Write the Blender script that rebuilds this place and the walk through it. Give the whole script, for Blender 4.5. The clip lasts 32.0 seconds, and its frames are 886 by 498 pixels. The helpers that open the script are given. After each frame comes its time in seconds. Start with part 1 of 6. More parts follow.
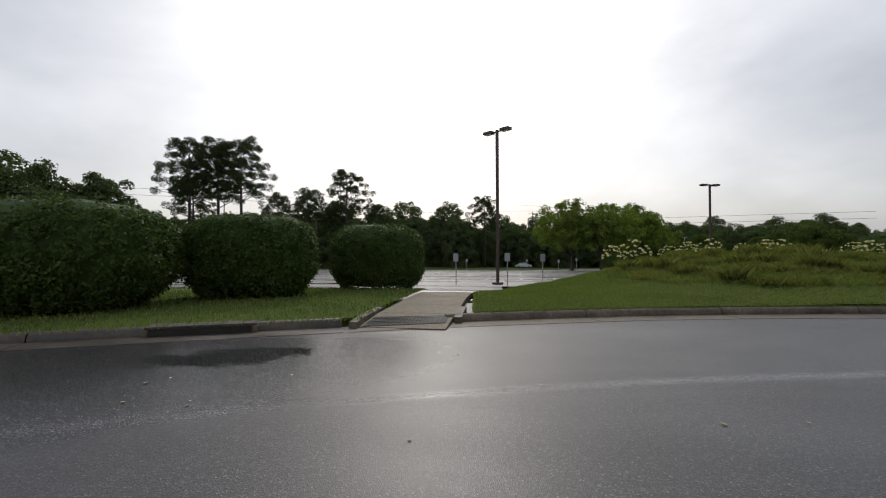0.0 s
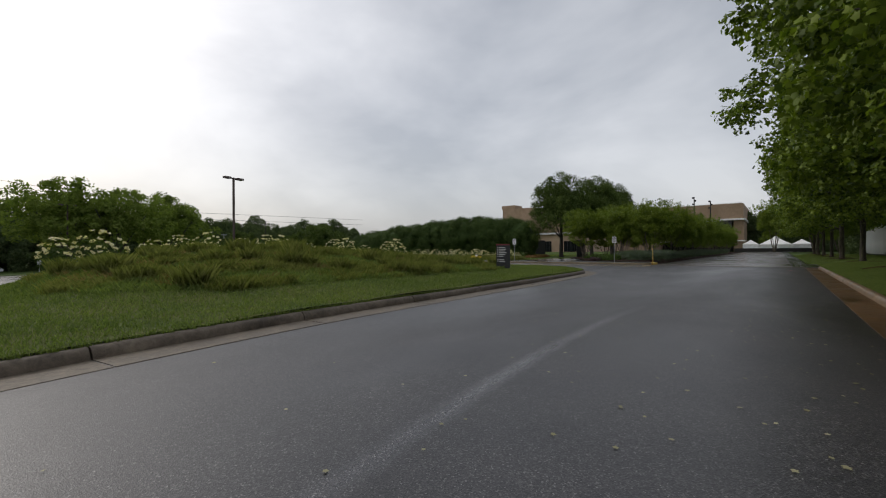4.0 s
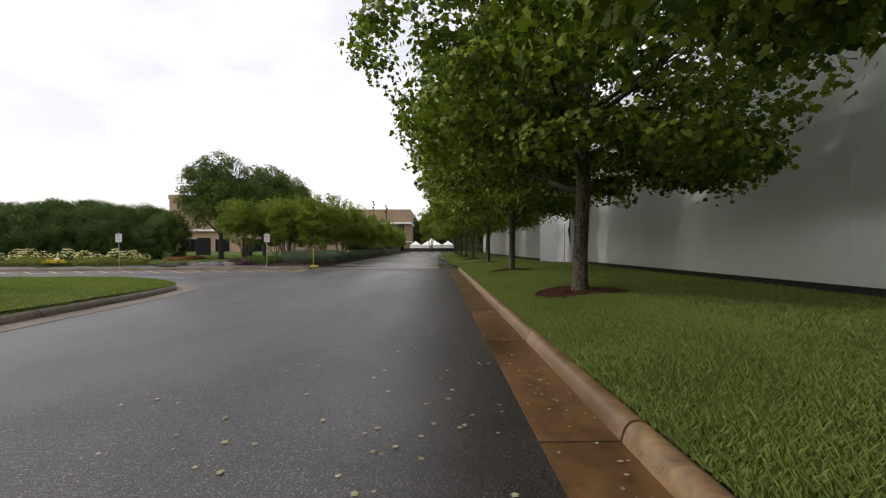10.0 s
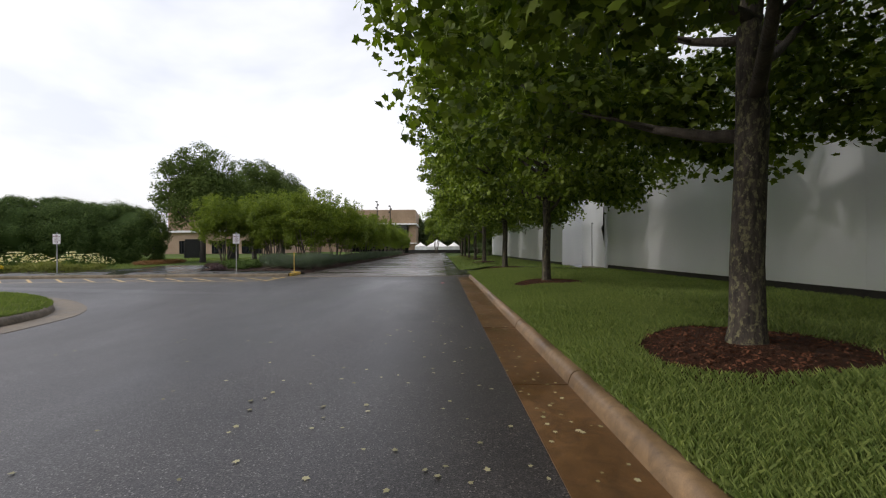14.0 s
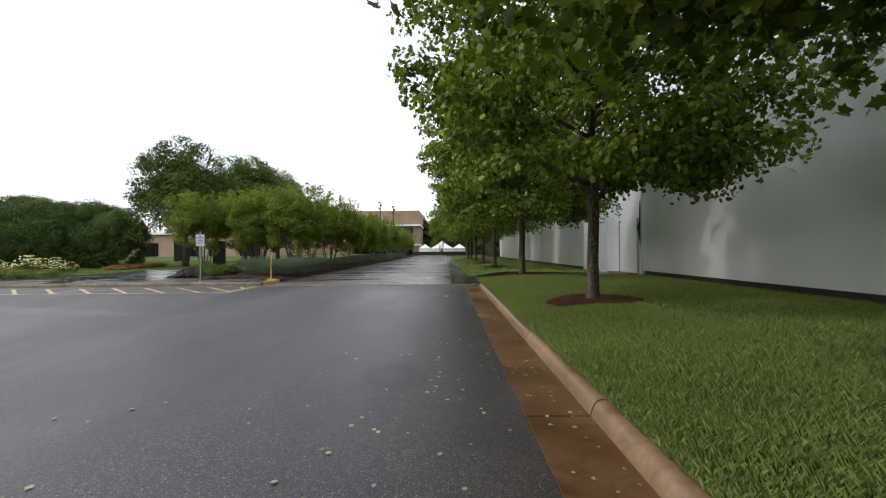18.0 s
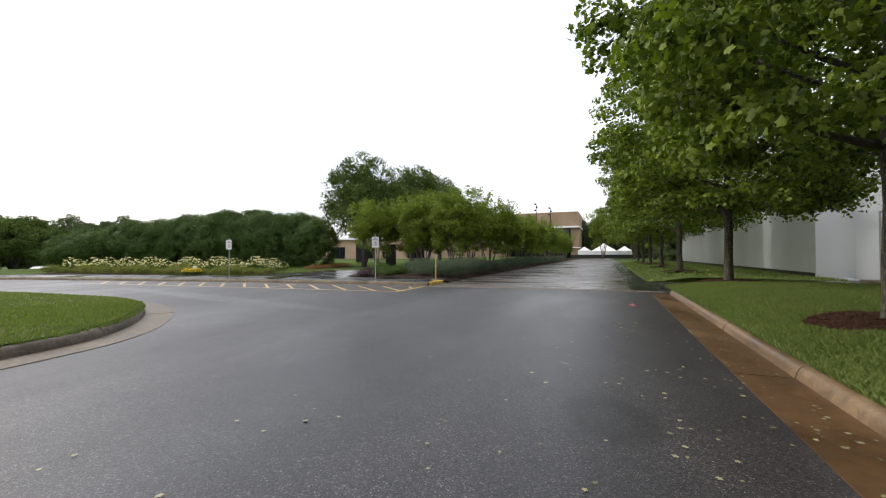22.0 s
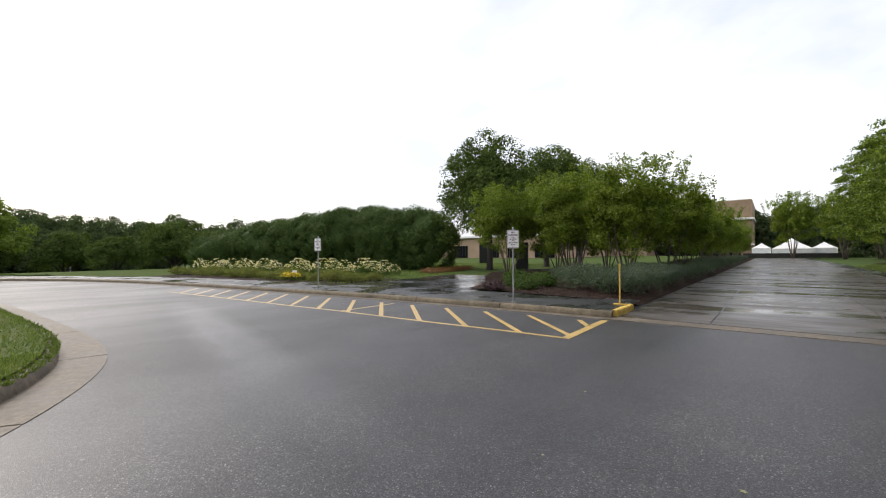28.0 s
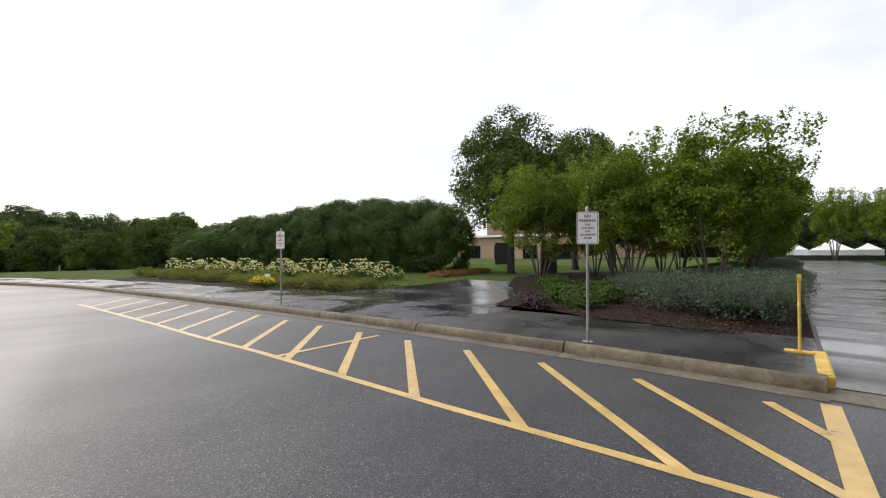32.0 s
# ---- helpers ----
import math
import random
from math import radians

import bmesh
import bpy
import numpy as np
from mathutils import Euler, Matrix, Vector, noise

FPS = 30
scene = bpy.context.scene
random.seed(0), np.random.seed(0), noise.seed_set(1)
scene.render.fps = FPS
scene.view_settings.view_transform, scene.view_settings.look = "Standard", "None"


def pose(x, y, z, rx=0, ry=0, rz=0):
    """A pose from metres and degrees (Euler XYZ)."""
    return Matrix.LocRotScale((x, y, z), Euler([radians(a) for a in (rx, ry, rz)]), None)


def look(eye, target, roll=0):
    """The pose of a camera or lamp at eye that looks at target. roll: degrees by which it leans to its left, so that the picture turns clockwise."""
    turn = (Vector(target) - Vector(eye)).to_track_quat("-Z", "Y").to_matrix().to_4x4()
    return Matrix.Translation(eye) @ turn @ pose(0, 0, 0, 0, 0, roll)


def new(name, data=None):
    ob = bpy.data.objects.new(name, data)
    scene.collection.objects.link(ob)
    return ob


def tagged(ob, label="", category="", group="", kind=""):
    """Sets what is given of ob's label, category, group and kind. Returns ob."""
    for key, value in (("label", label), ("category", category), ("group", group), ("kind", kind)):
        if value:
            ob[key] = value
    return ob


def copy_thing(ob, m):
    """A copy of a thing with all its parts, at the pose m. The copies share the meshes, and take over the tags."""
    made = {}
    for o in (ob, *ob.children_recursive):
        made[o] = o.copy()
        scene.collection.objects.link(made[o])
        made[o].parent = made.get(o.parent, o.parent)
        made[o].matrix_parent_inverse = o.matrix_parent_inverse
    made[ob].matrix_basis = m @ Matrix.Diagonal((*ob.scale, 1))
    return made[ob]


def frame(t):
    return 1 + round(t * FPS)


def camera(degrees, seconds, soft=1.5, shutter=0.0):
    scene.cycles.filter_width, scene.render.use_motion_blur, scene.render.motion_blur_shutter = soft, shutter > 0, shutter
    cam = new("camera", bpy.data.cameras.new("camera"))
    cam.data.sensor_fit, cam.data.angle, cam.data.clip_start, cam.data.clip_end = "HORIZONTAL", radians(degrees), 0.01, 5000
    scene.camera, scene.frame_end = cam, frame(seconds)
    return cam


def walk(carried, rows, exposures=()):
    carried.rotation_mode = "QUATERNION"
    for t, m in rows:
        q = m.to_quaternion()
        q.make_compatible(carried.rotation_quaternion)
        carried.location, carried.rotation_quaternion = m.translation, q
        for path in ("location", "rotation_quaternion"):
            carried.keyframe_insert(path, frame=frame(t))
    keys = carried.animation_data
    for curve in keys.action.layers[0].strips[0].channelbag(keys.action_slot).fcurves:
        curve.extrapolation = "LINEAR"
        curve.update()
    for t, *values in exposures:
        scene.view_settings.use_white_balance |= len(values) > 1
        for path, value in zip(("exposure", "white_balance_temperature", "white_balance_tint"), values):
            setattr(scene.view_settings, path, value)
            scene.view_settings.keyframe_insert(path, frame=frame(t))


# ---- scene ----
cam = camera(94.9, 32.0, 1.1)
PATH = [
    (0, (1.628, 1.124, 1.368), (1.374, 3.108, 1.393), -0.2),
    (0.5, (1.933, 1.65, 1.337), (1.871, 3.649, 1.359), -0.5),
    (1, (2.292, 2.073, 1.335), (2.562, 4.055, 1.352), -0.4),
    (1.5, (2.783, 2.564, 1.357), (3.384, 4.472, 1.37), -0.4),
    (2, (3.361, 3.174, 1.352), (4.249, 4.966, 1.362), -0.4),
    (2.5, (3.873, 3.657, 1.322), (4.992, 5.315, 1.331), -0.5),
    (3, (4.365, 4.011, 1.324), (5.642, 5.55, 1.33), -0.5),
    (3.5, (4.89, 4.352, 1.304), (6.305, 5.765, 1.308), -0.4),
    (5.5, (8.017, 4.808, 1.253), (9.887, 5.518, 1.251), -0.4),
    (6, (8.786, 4.657, 1.266), (10.735, 5.105, 1.26), -0.3),
    (6.5, (9.397, 4.498, 1.314), (11.387, 4.696, 1.303), -0.4),
    (7, (9.979, 4.32, 1.324), (11.979, 4.345, 1.313), -0.4),
    (7.5, (10.564, 4.224, 1.348), (12.564, 4.186, 1.336), -0.3),
    (8, (11.19, 4.188, 1.337), (13.19, 4.144, 1.328), -0.2),
    (8.5, (11.785, 4.175, 1.33), (13.784, 4.134, 1.325), -0.1),
    (9, (12.465, 4.168, 1.314), (14.464, 4.129, 1.31), -0.0),
    (9.5, (13.109, 4.194, 1.333), (15.108, 4.155, 1.328), -0.1),
    (10, (13.736, 4.193, 1.366), (15.736, 4.154, 1.358), -0.1),
    (10.5, (14.388, 4.174, 1.359), (16.387, 4.14, 1.354), -0.2),
    (11, (15.024, 4.177, 1.381), (17.023, 4.145, 1.376), -0.2),
    (11.5, (15.597, 4.184, 1.373), (17.596, 4.156, 1.371), -0.2),
    (12, (16.181, 4.217, 1.384), (18.181, 4.188, 1.384), -0.1),
    (12.5, (16.759, 4.208, 1.385), (18.759, 4.185, 1.385), -0.1),
    (13, (17.334, 4.201, 1.378), (19.334, 4.183, 1.38), -0.1),
    (13.5, (17.891, 4.232, 1.412), (19.891, 4.211, 1.41), -0.1),
    (14, (18.454, 4.183, 1.415), (20.454, 4.172, 1.414), -0.2),
    (14.5, (19.011, 4.19, 1.441), (21.011, 4.177, 1.44), -0.1),
    (16.5, (21.169, 4.104, 1.439), (23.169, 4.113, 1.443), -0.2),
    (17, (21.522, 4.158, 1.463), (23.522, 4.169, 1.471), -0.2),
    (17.5, (21.797, 4.193, 1.482), (23.797, 4.205, 1.49), -0.2),
    (18, (22.078, 4.137, 1.484), (24.078, 4.151, 1.491), -0.3),
    (18.5, (22.295, 4.138, 1.48), (24.295, 4.151, 1.487), -0.2),
    (19, (22.489, 4.193, 1.496), (24.489, 4.2, 1.501), -0.3),
    (19.5, (22.639, 4.25, 1.505), (24.639, 4.252, 1.512), -0.3),
    (20, (22.754, 4.272, 1.533), (24.754, 4.277, 1.541), -0.4),
    (20.5, (22.862, 4.332, 1.515), (24.862, 4.361, 1.523), -0.4),
    (21, (22.927, 4.409, 1.498), (24.92, 4.575, 1.507), -0.4),
    (21.5, (22.991, 4.509, 1.474), (24.945, 4.937, 1.485), -0.4),
    (22, (23.152, 4.757, 1.387), (25.007, 5.502, 1.414), -0.3),
    (22.5, (23.551, 5.053, 1.468), (25.273, 6.071, 1.494), -0.3),
    (23, (24.069, 5.36, 1.511), (25.714, 6.498, 1.538), -0.3),
    (23.5, (24.583, 5.693, 1.518), (26.188, 6.886, 1.544), -0.1),
    (24, (25.143, 6.013, 1.506), (26.727, 7.234, 1.533), -0.1),
    (24.5, (25.71, 6.365, 1.518), (27.285, 7.598, 1.543), -0.1),
    (25, (26.235, 6.717, 1.512), (27.806, 7.955, 1.536), -0.2),
    (25.5, (26.673, 7.063, 1.558), (28.238, 8.308, 1.58), -0.1),
    (27.5, (28.958, 8.722, 1.591), (30.515, 9.978, 1.612), -0.4),
    (28, (29.448, 9.093, 1.58), (31.002, 10.351, 1.602), -0.4),
    (28.5, (29.936, 9.437, 1.609), (31.488, 10.698, 1.633), -0.3),
    (29, (30.47, 9.82, 1.593), (32.02, 11.085, 1.615), -0.3),
    (29.5, (30.965, 10.215, 1.623), (32.512, 11.482, 1.644), -0.2),
    (30, (31.491, 10.597, 1.616), (33.033, 11.871, 1.635), -0.2),
    (30.5, (31.934, 11.052, 1.615), (33.474, 12.328, 1.634), -0.2),
    (31, (32.448, 11.521, 1.601), (33.981, 12.806, 1.619), -0.2),
    (31.5, (32.894, 11.987, 1.579), (34.422, 13.277, 1.601), -0.0),
    (32, (33.353, 12.421, 1.572), (34.874, 13.72, 1.595), -0.1),
]
EXPOSURES = [(0, -0.1, 6500, 10), (4, -0.15, 6500, 10), (6, 0.05, 6600, 11), (7, 0.42, 6950, 15), (8, 0.72, 7000, 15), (9, 0.78, 6950, 14), (13, 0.68, 6850, 14), (14, 0.72, 6650, 13), (17, 0.98, 6500, 11), (22, 1.05, 6550, 11), (25, 0.93, 6570, 11), (32, 0.86, 6600, 12)]
walk(cam, [(t, look(eye, target, roll)) for t, eye, target, roll in PATH], EXPOSURES)

# ---- world, sun, exposure ----
SUN_DIR = Vector((-0.12, 0.80, 0.60)).normalized()   # towards the veiled sun
world = bpy.data.worlds.new("overcast_sky")
scene.world = world
world.use_nodes = True


def build_sky():
    nt = world.node_tree
    nt.nodes.clear()
    N = nt.nodes.new
    L = nt.links.new
    out = N("ShaderNodeOutputWorld")
    bg = N("ShaderNodeBackground")
    tc = N("ShaderNodeTexCoord")
    sky = N("ShaderNodeTexSky")
    sky.sky_type, sky.sun_disc = "NISHITA", False
    sky.sun_elevation = math.asin(SUN_DIR.z)
    sky.sun_rotation = math.atan2(SUN_DIR.x, SUN_DIR.y)
    sky.air_density, sky.dust_density = 1.0, 4.0
    # cloud deck: two sizes of billow, flattened towards the horizon
    mp = N("ShaderNodeMapping")
    mp.inputs["Scale"].default_value = (1.0, 1.0, 2.0)
    L(tc.outputs["Generated"], mp.inputs["Vector"])
    n1 = N("ShaderNodeTexNoise")
    n1.inputs["Scale"].default_value, n1.inputs["Detail"].default_value = 2.0, 5.0
    n1.inputs["Roughness"].default_value, n1.inputs["Distortion"].default_value = 0.52, 0.25
    L(mp.outputs["Vector"], n1.inputs["Vector"])
    ramp = N("ShaderNodeValToRGB")
    ramp.color_ramp.elements[0].position, ramp.color_ramp.elements[0].color = 0.34, (0.50, 0.52, 0.555, 1)
    ramp.color_ramp.elements[1].position, ramp.color_ramp.elements[1].color = 0.68, (0.86, 0.868, 0.89, 1)
    L(n1.outputs["Fac"], ramp.inputs["Fac"])
    # thinner cloud round the hidden sun
    dot = N("ShaderNodeVectorMath")
    dot.operation = "DOT_PRODUCT"
    nrm = N("ShaderNodeVectorMath")
    nrm.operation = "NORMALIZE"
    L(tc.outputs["Generated"], nrm.inputs[0])
    L(nrm.outputs["Vector"], dot.inputs[0])
    dot.inputs[1].default_value = SUN_DIR
    mr = N("ShaderNodeMapRange")
    mr.interpolation_type = "SMOOTHSTEP"
    for k, v in (("From Min", 0.70), ("From Max", 1.0), ("To Min", 1.0), ("To Max", 1.6)):
        mr.inputs[k].default_value = v
    L(dot.outputs["Value"], mr.inputs["Value"])
    mul = N("ShaderNodeMixRGB")
    mul.blend_type, mul.inputs["Fac"].default_value = "MULTIPLY", 1.0
    L(ramp.outputs["Color"], mul.inputs["Color1"])
    L(mr.outputs["Result"], mul.inputs["Color2"])
    sc = N("ShaderNodeMixRGB")
    sc.blend_type, sc.inputs["Fac"].default_value = "MULTIPLY", 1.0
    sc.inputs["Color2"].default_value = (0.05, 0.05, 0.05, 1)
    L(sky.outputs["Color"], sc.inputs["Color1"])
    add = N("ShaderNodeMixRGB")
    add.blend_type, add.inputs["Fac"].default_value = "ADD", 1.0
    L(mul.outputs["Color"], add.inputs["Color1"])
    L(sc.outputs["Color"], add.inputs["Color2"])
    L(add.outputs["Color"], bg.inputs["Color"])
    bg.inputs["Strength"].default_value = SKY_STRENGTH
    L(bg.outputs["Background"], out.inputs["Surface"])


SKY_STRENGTH = 0.77
build_sky()
sun_data = bpy.data.lights.new("sun", "SUN")
sun_data.energy, sun_data.angle, sun_data.color = 0.7, radians(1.2), (1.0, 0.98, 0.94)
sun = new("sun", sun_data)
sun.matrix_world = look(SUN_DIR * 60, (0, 0, 0))


# ---- materials ----
def node_mat(name):
    m = bpy.data.materials.new(name)
    m.use_nodes = True
    nt = m.node_tree
    b = nt.nodes["Principled BSDF"]
    return m, nt, b


def noise_node(nt, scale, detail=4.0, rough=0.55, kind="Object", stretch=None, distort=0.0):
    tc = nt.nodes.new("ShaderNodeTexCoord")
    n = nt.nodes.new("ShaderNodeTexNoise")
    n.inputs["Scale"].default_value, n.inputs["Detail"].default_value = scale, detail
    n.inputs["Roughness"].default_value, n.inputs["Distortion"].default_value = rough, distort
    if stretch:
        mp = nt.nodes.new("ShaderNodeMapping")
        mp.inputs["Scale"].default_value = stretch
        nt.links.new(tc.outputs[kind], mp.inputs["Vector"])
        nt.links.new(mp.outputs["Vector"], n.inputs["Vector"])
    else:
        nt.links.new(tc.outputs[kind], n.inputs["Vector"])
    return n


def ramp_node(nt, src, stops):
    r = nt.nodes.new("ShaderNodeValToRGB")
    while len(r.color_ramp.elements) < len(stops):
        r.color_ramp.elements.new(0.5)
    for e, (p, c) in zip(r.color_ramp.elements, stops):
        e.position = p
        e.color = (*c, 1) if len(c) == 3 else (c[0], c[0], c[0], 1)
    nt.links.new(src, r.inputs["Fac"])
    return r


def mix_node(nt, fac, a, b, blend="MIX"):
    x = nt.nodes.new("ShaderNodeMixRGB")
    x.blend_type = blend
    for key, v in (("Fac", fac), ("Color1", a), ("Color2", b)):
        if isinstance(v, (int, float)):
            x.inputs[key].default_value = v if key == "Fac" else (v, v, v, 1)
        elif isinstance(v, tuple):
            x.inputs[key].default_value = (*v, 1)
        else:
            nt.links.new(v, x.inputs[key])
    return x


def bump_node(nt, b, src, strength, dist):
    u = nt.nodes.new("ShaderNodeBump")
    u.inputs["Strength"].default_value, u.inputs["Distance"].default_value = strength, dist
    nt.links.new(src, u.inputs["Height"])
    nt.links.new(u.outputs["Normal"], b.inputs["Normal"])
    return u


def rough_mat(name, dark, light, scale=3.0, fine=60.0, rough=(0.6, 0.85), bump=0.4, dist=0.006, metal=0.0, kind="Object", stretch=None, mottle=0.0):
    """A solid surface: stains at a large scale, grain at a fine one, and blotches between if mottle is given."""
    m, nt, b = node_mat(name)
    big = noise_node(nt, scale, 5, 0.6, kind, stretch)
    fin = noise_node(nt, fine, 3, 0.6, kind, stretch)
    col = ramp_node(nt, big.outputs["Fac"], ((0.32, dark), (0.68, light)))
    g = mix_node(nt, 0.35, col.outputs["Color"], fin.outputs["Fac"], "OVERLAY")
    if mottle:
        spot = noise_node(nt, scale * 7, 6, 0.7, kind, stretch, 0.8)
        tone = ramp_node(nt, spot.outputs["Fac"], ((0.30, (1 - mottle,) * 3), (0.70, (1 + 0.6 * mottle,) * 3)))
        g = mix_node(nt, 1.0, g.outputs["Color"], tone.outputs["Color"], "MULTIPLY")
    nt.links.new(g.outputs["Color"], b.inputs["Base Color"])
    r = ramp_node(nt, big.outputs["Fac"], ((0.3, (rough[0],)), (0.7, (rough[1],))))
    nt.links.new(r.outputs["Color"], b.inputs["Roughness"])
    b.inputs["Metallic"].default_value = metal
    bump_node(nt, b, fin.outputs["Fac"], bump, dist)
    return m


def plain_mat(name, color, rough=0.5, metal=0.0, spread=0.12):
    lo = tuple(c * (1 - spread) for c in color)
    hi = tuple(min(1, c * (1 + spread)) for c in color)
    return rough_mat(name, lo, hi, 1.7, 40, (max(0.02, rough - 0.07), min(1, rough + 0.07)), 0.08, 0.002, metal)


def wet_ground(name, dark, light, grain=240.0, pool=0.12, rough=(0.10, 0.42), bump=0.5, dist=0.004, speck=0.35, stretch=None):
    """Wet paving: fine aggregate, with smoother wet areas drawn by a slow noise."""
    m, nt, b = node_mat(name)
    slow = noise_node(nt, pool, 4, 0.55, "Object", stretch, 0.4)
    mid = noise_node(nt, 1.3, 5, 0.6)
    agg = noise_node(nt, grain, 2, 0.7)
    col = ramp_node(nt, mid.outputs["Fac"], ((0.3, dark), (0.72, light)))
    sp = ramp_node(nt, agg.outputs["Fac"], ((0.42, (0.22,)), (0.64, (0.95,))))
    c = mix_node(nt, speck, col.outputs["Color"], sp.outputs["Color"], "OVERLAY")
    nt.links.new(c.outputs["Color"], b.inputs["Base Color"])
    r = ramp_node(nt, slow.outputs["Fac"], ((0.38, (rough[1],)), (0.62, (rough[0],))))
    r2 = mix_node(nt, 0.25, r.outputs["Color"], mid.outputs["Fac"], "OVERLAY")
    nt.links.new(r2.outputs["Color"], b.inputs["Roughness"])
    bump_node(nt, b, agg.outputs["Fac"], bump, dist)
    return m


def leaf_mat(name, dark, light, sheen=0.45, glow=0.35, gloss=0.18):
    """Leaves: each one its own tone, and partly lit through."""
    m, nt, b = node_mat(name)
    geo = nt.nodes.new("ShaderNodeNewGeometry")
    big = noise_node(nt, 0.45, 2, 0.5)
    f = mix_node(nt, 0.45, geo.outputs["Random Per Island"], big.outputs["Fac"])
    col = ramp_node(nt, f.outputs["Color"], ((0.15, dark), (0.85, light)))
    nt.links.new(col.outputs["Color"], b.inputs["Base Color"])
    b.inputs["Roughness"].default_value = sheen
    b.inputs["Specular IOR Level"].default_value = gloss
    tr = nt.nodes.new("ShaderNodeBsdfTranslucent")
    c2 = mix_node(nt, 1.0, col.outputs["Color"], (1.0, 1.15, 0.45), "MULTIPLY")
    nt.links.new(c2.outputs["Color"], tr.inputs["Color"])
    ms = nt.nodes.new("ShaderNodeMixShader")
    ms.inputs["Fac"].default_value = glow
    nt.links.new(b.outputs["BSDF"], ms.inputs[1])
    nt.links.new(tr.outputs["BSDF"], ms.inputs[2])
    nt.links.new(ms.outputs["Shader"], nt.nodes["Material Output"].inputs["Surface"])
    return m




def spot_node(nt, at, turn, size):
    """1 at a place on the ground, falling to 0 at an ellipse round it."""
    tc = nt.nodes.new("ShaderNodeTexCoord")
    mp = nt.nodes.new("ShaderNodeMapping")
    mp.vector_type = "TEXTURE"
    mp.inputs["Location"].default_value = (*at, 0)
    mp.inputs["Rotation"].default_value = (0, 0, radians(turn))
    mp.inputs["Scale"].default_value = (*size, 1)
    nt.links.new(tc.outputs["Object"], mp.inputs["Vector"])
    gr = nt.nodes.new("ShaderNodeTexGradient")
    gr.gradient_type = "SPHERICAL"
    nt.links.new(mp.outputs["Vector"], gr.inputs["Vector"])
    return gr


def stones_node(nt, scale):
    tc = nt.nodes.new("ShaderNodeTexCoord")
    vo = nt.nodes.new("ShaderNodeTexVoronoi")
    vo.inputs["Scale"].default_value = scale
    nt.links.new(tc.outputs["Object"], vo.inputs["Vector"])
    return vo


def math_node(nt, op, a, b=0.0):
    m = nt.nodes.new("ShaderNodeMath")
    m.operation = op
    for k, v in enumerate((a, b)):
        if isinstance(v, (int, float)):
            m.inputs[k].default_value = v
        else:
            nt.links.new(v, m.inputs[k])
    return m.outputs[0]


def fade_node(nt, src, a, b, lo, hi):
    m = nt.nodes.new("ShaderNodeMapRange")
    m.interpolation_type = "SMOOTHSTEP"
    for k, v in (("From Min", a), ("From Max", b), ("To Min", lo), ("To Max", hi)):
        m.inputs[k].default_value = v
    nt.links.new(src, m.inputs["Value"])
    return m.outputs["Result"]


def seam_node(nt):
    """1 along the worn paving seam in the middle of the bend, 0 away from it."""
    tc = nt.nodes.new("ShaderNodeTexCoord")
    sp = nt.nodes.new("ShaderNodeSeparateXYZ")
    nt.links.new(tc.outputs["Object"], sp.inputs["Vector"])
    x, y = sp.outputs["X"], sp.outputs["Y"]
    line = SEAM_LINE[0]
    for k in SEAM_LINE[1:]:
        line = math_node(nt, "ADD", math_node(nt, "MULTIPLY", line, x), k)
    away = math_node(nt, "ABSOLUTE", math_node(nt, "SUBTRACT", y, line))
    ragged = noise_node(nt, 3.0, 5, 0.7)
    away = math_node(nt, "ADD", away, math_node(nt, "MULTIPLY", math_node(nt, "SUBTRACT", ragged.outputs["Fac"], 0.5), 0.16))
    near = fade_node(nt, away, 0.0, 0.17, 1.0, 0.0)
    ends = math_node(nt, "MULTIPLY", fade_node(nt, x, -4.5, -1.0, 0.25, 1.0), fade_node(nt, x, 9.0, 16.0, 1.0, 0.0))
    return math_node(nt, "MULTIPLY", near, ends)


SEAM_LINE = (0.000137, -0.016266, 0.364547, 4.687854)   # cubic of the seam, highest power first


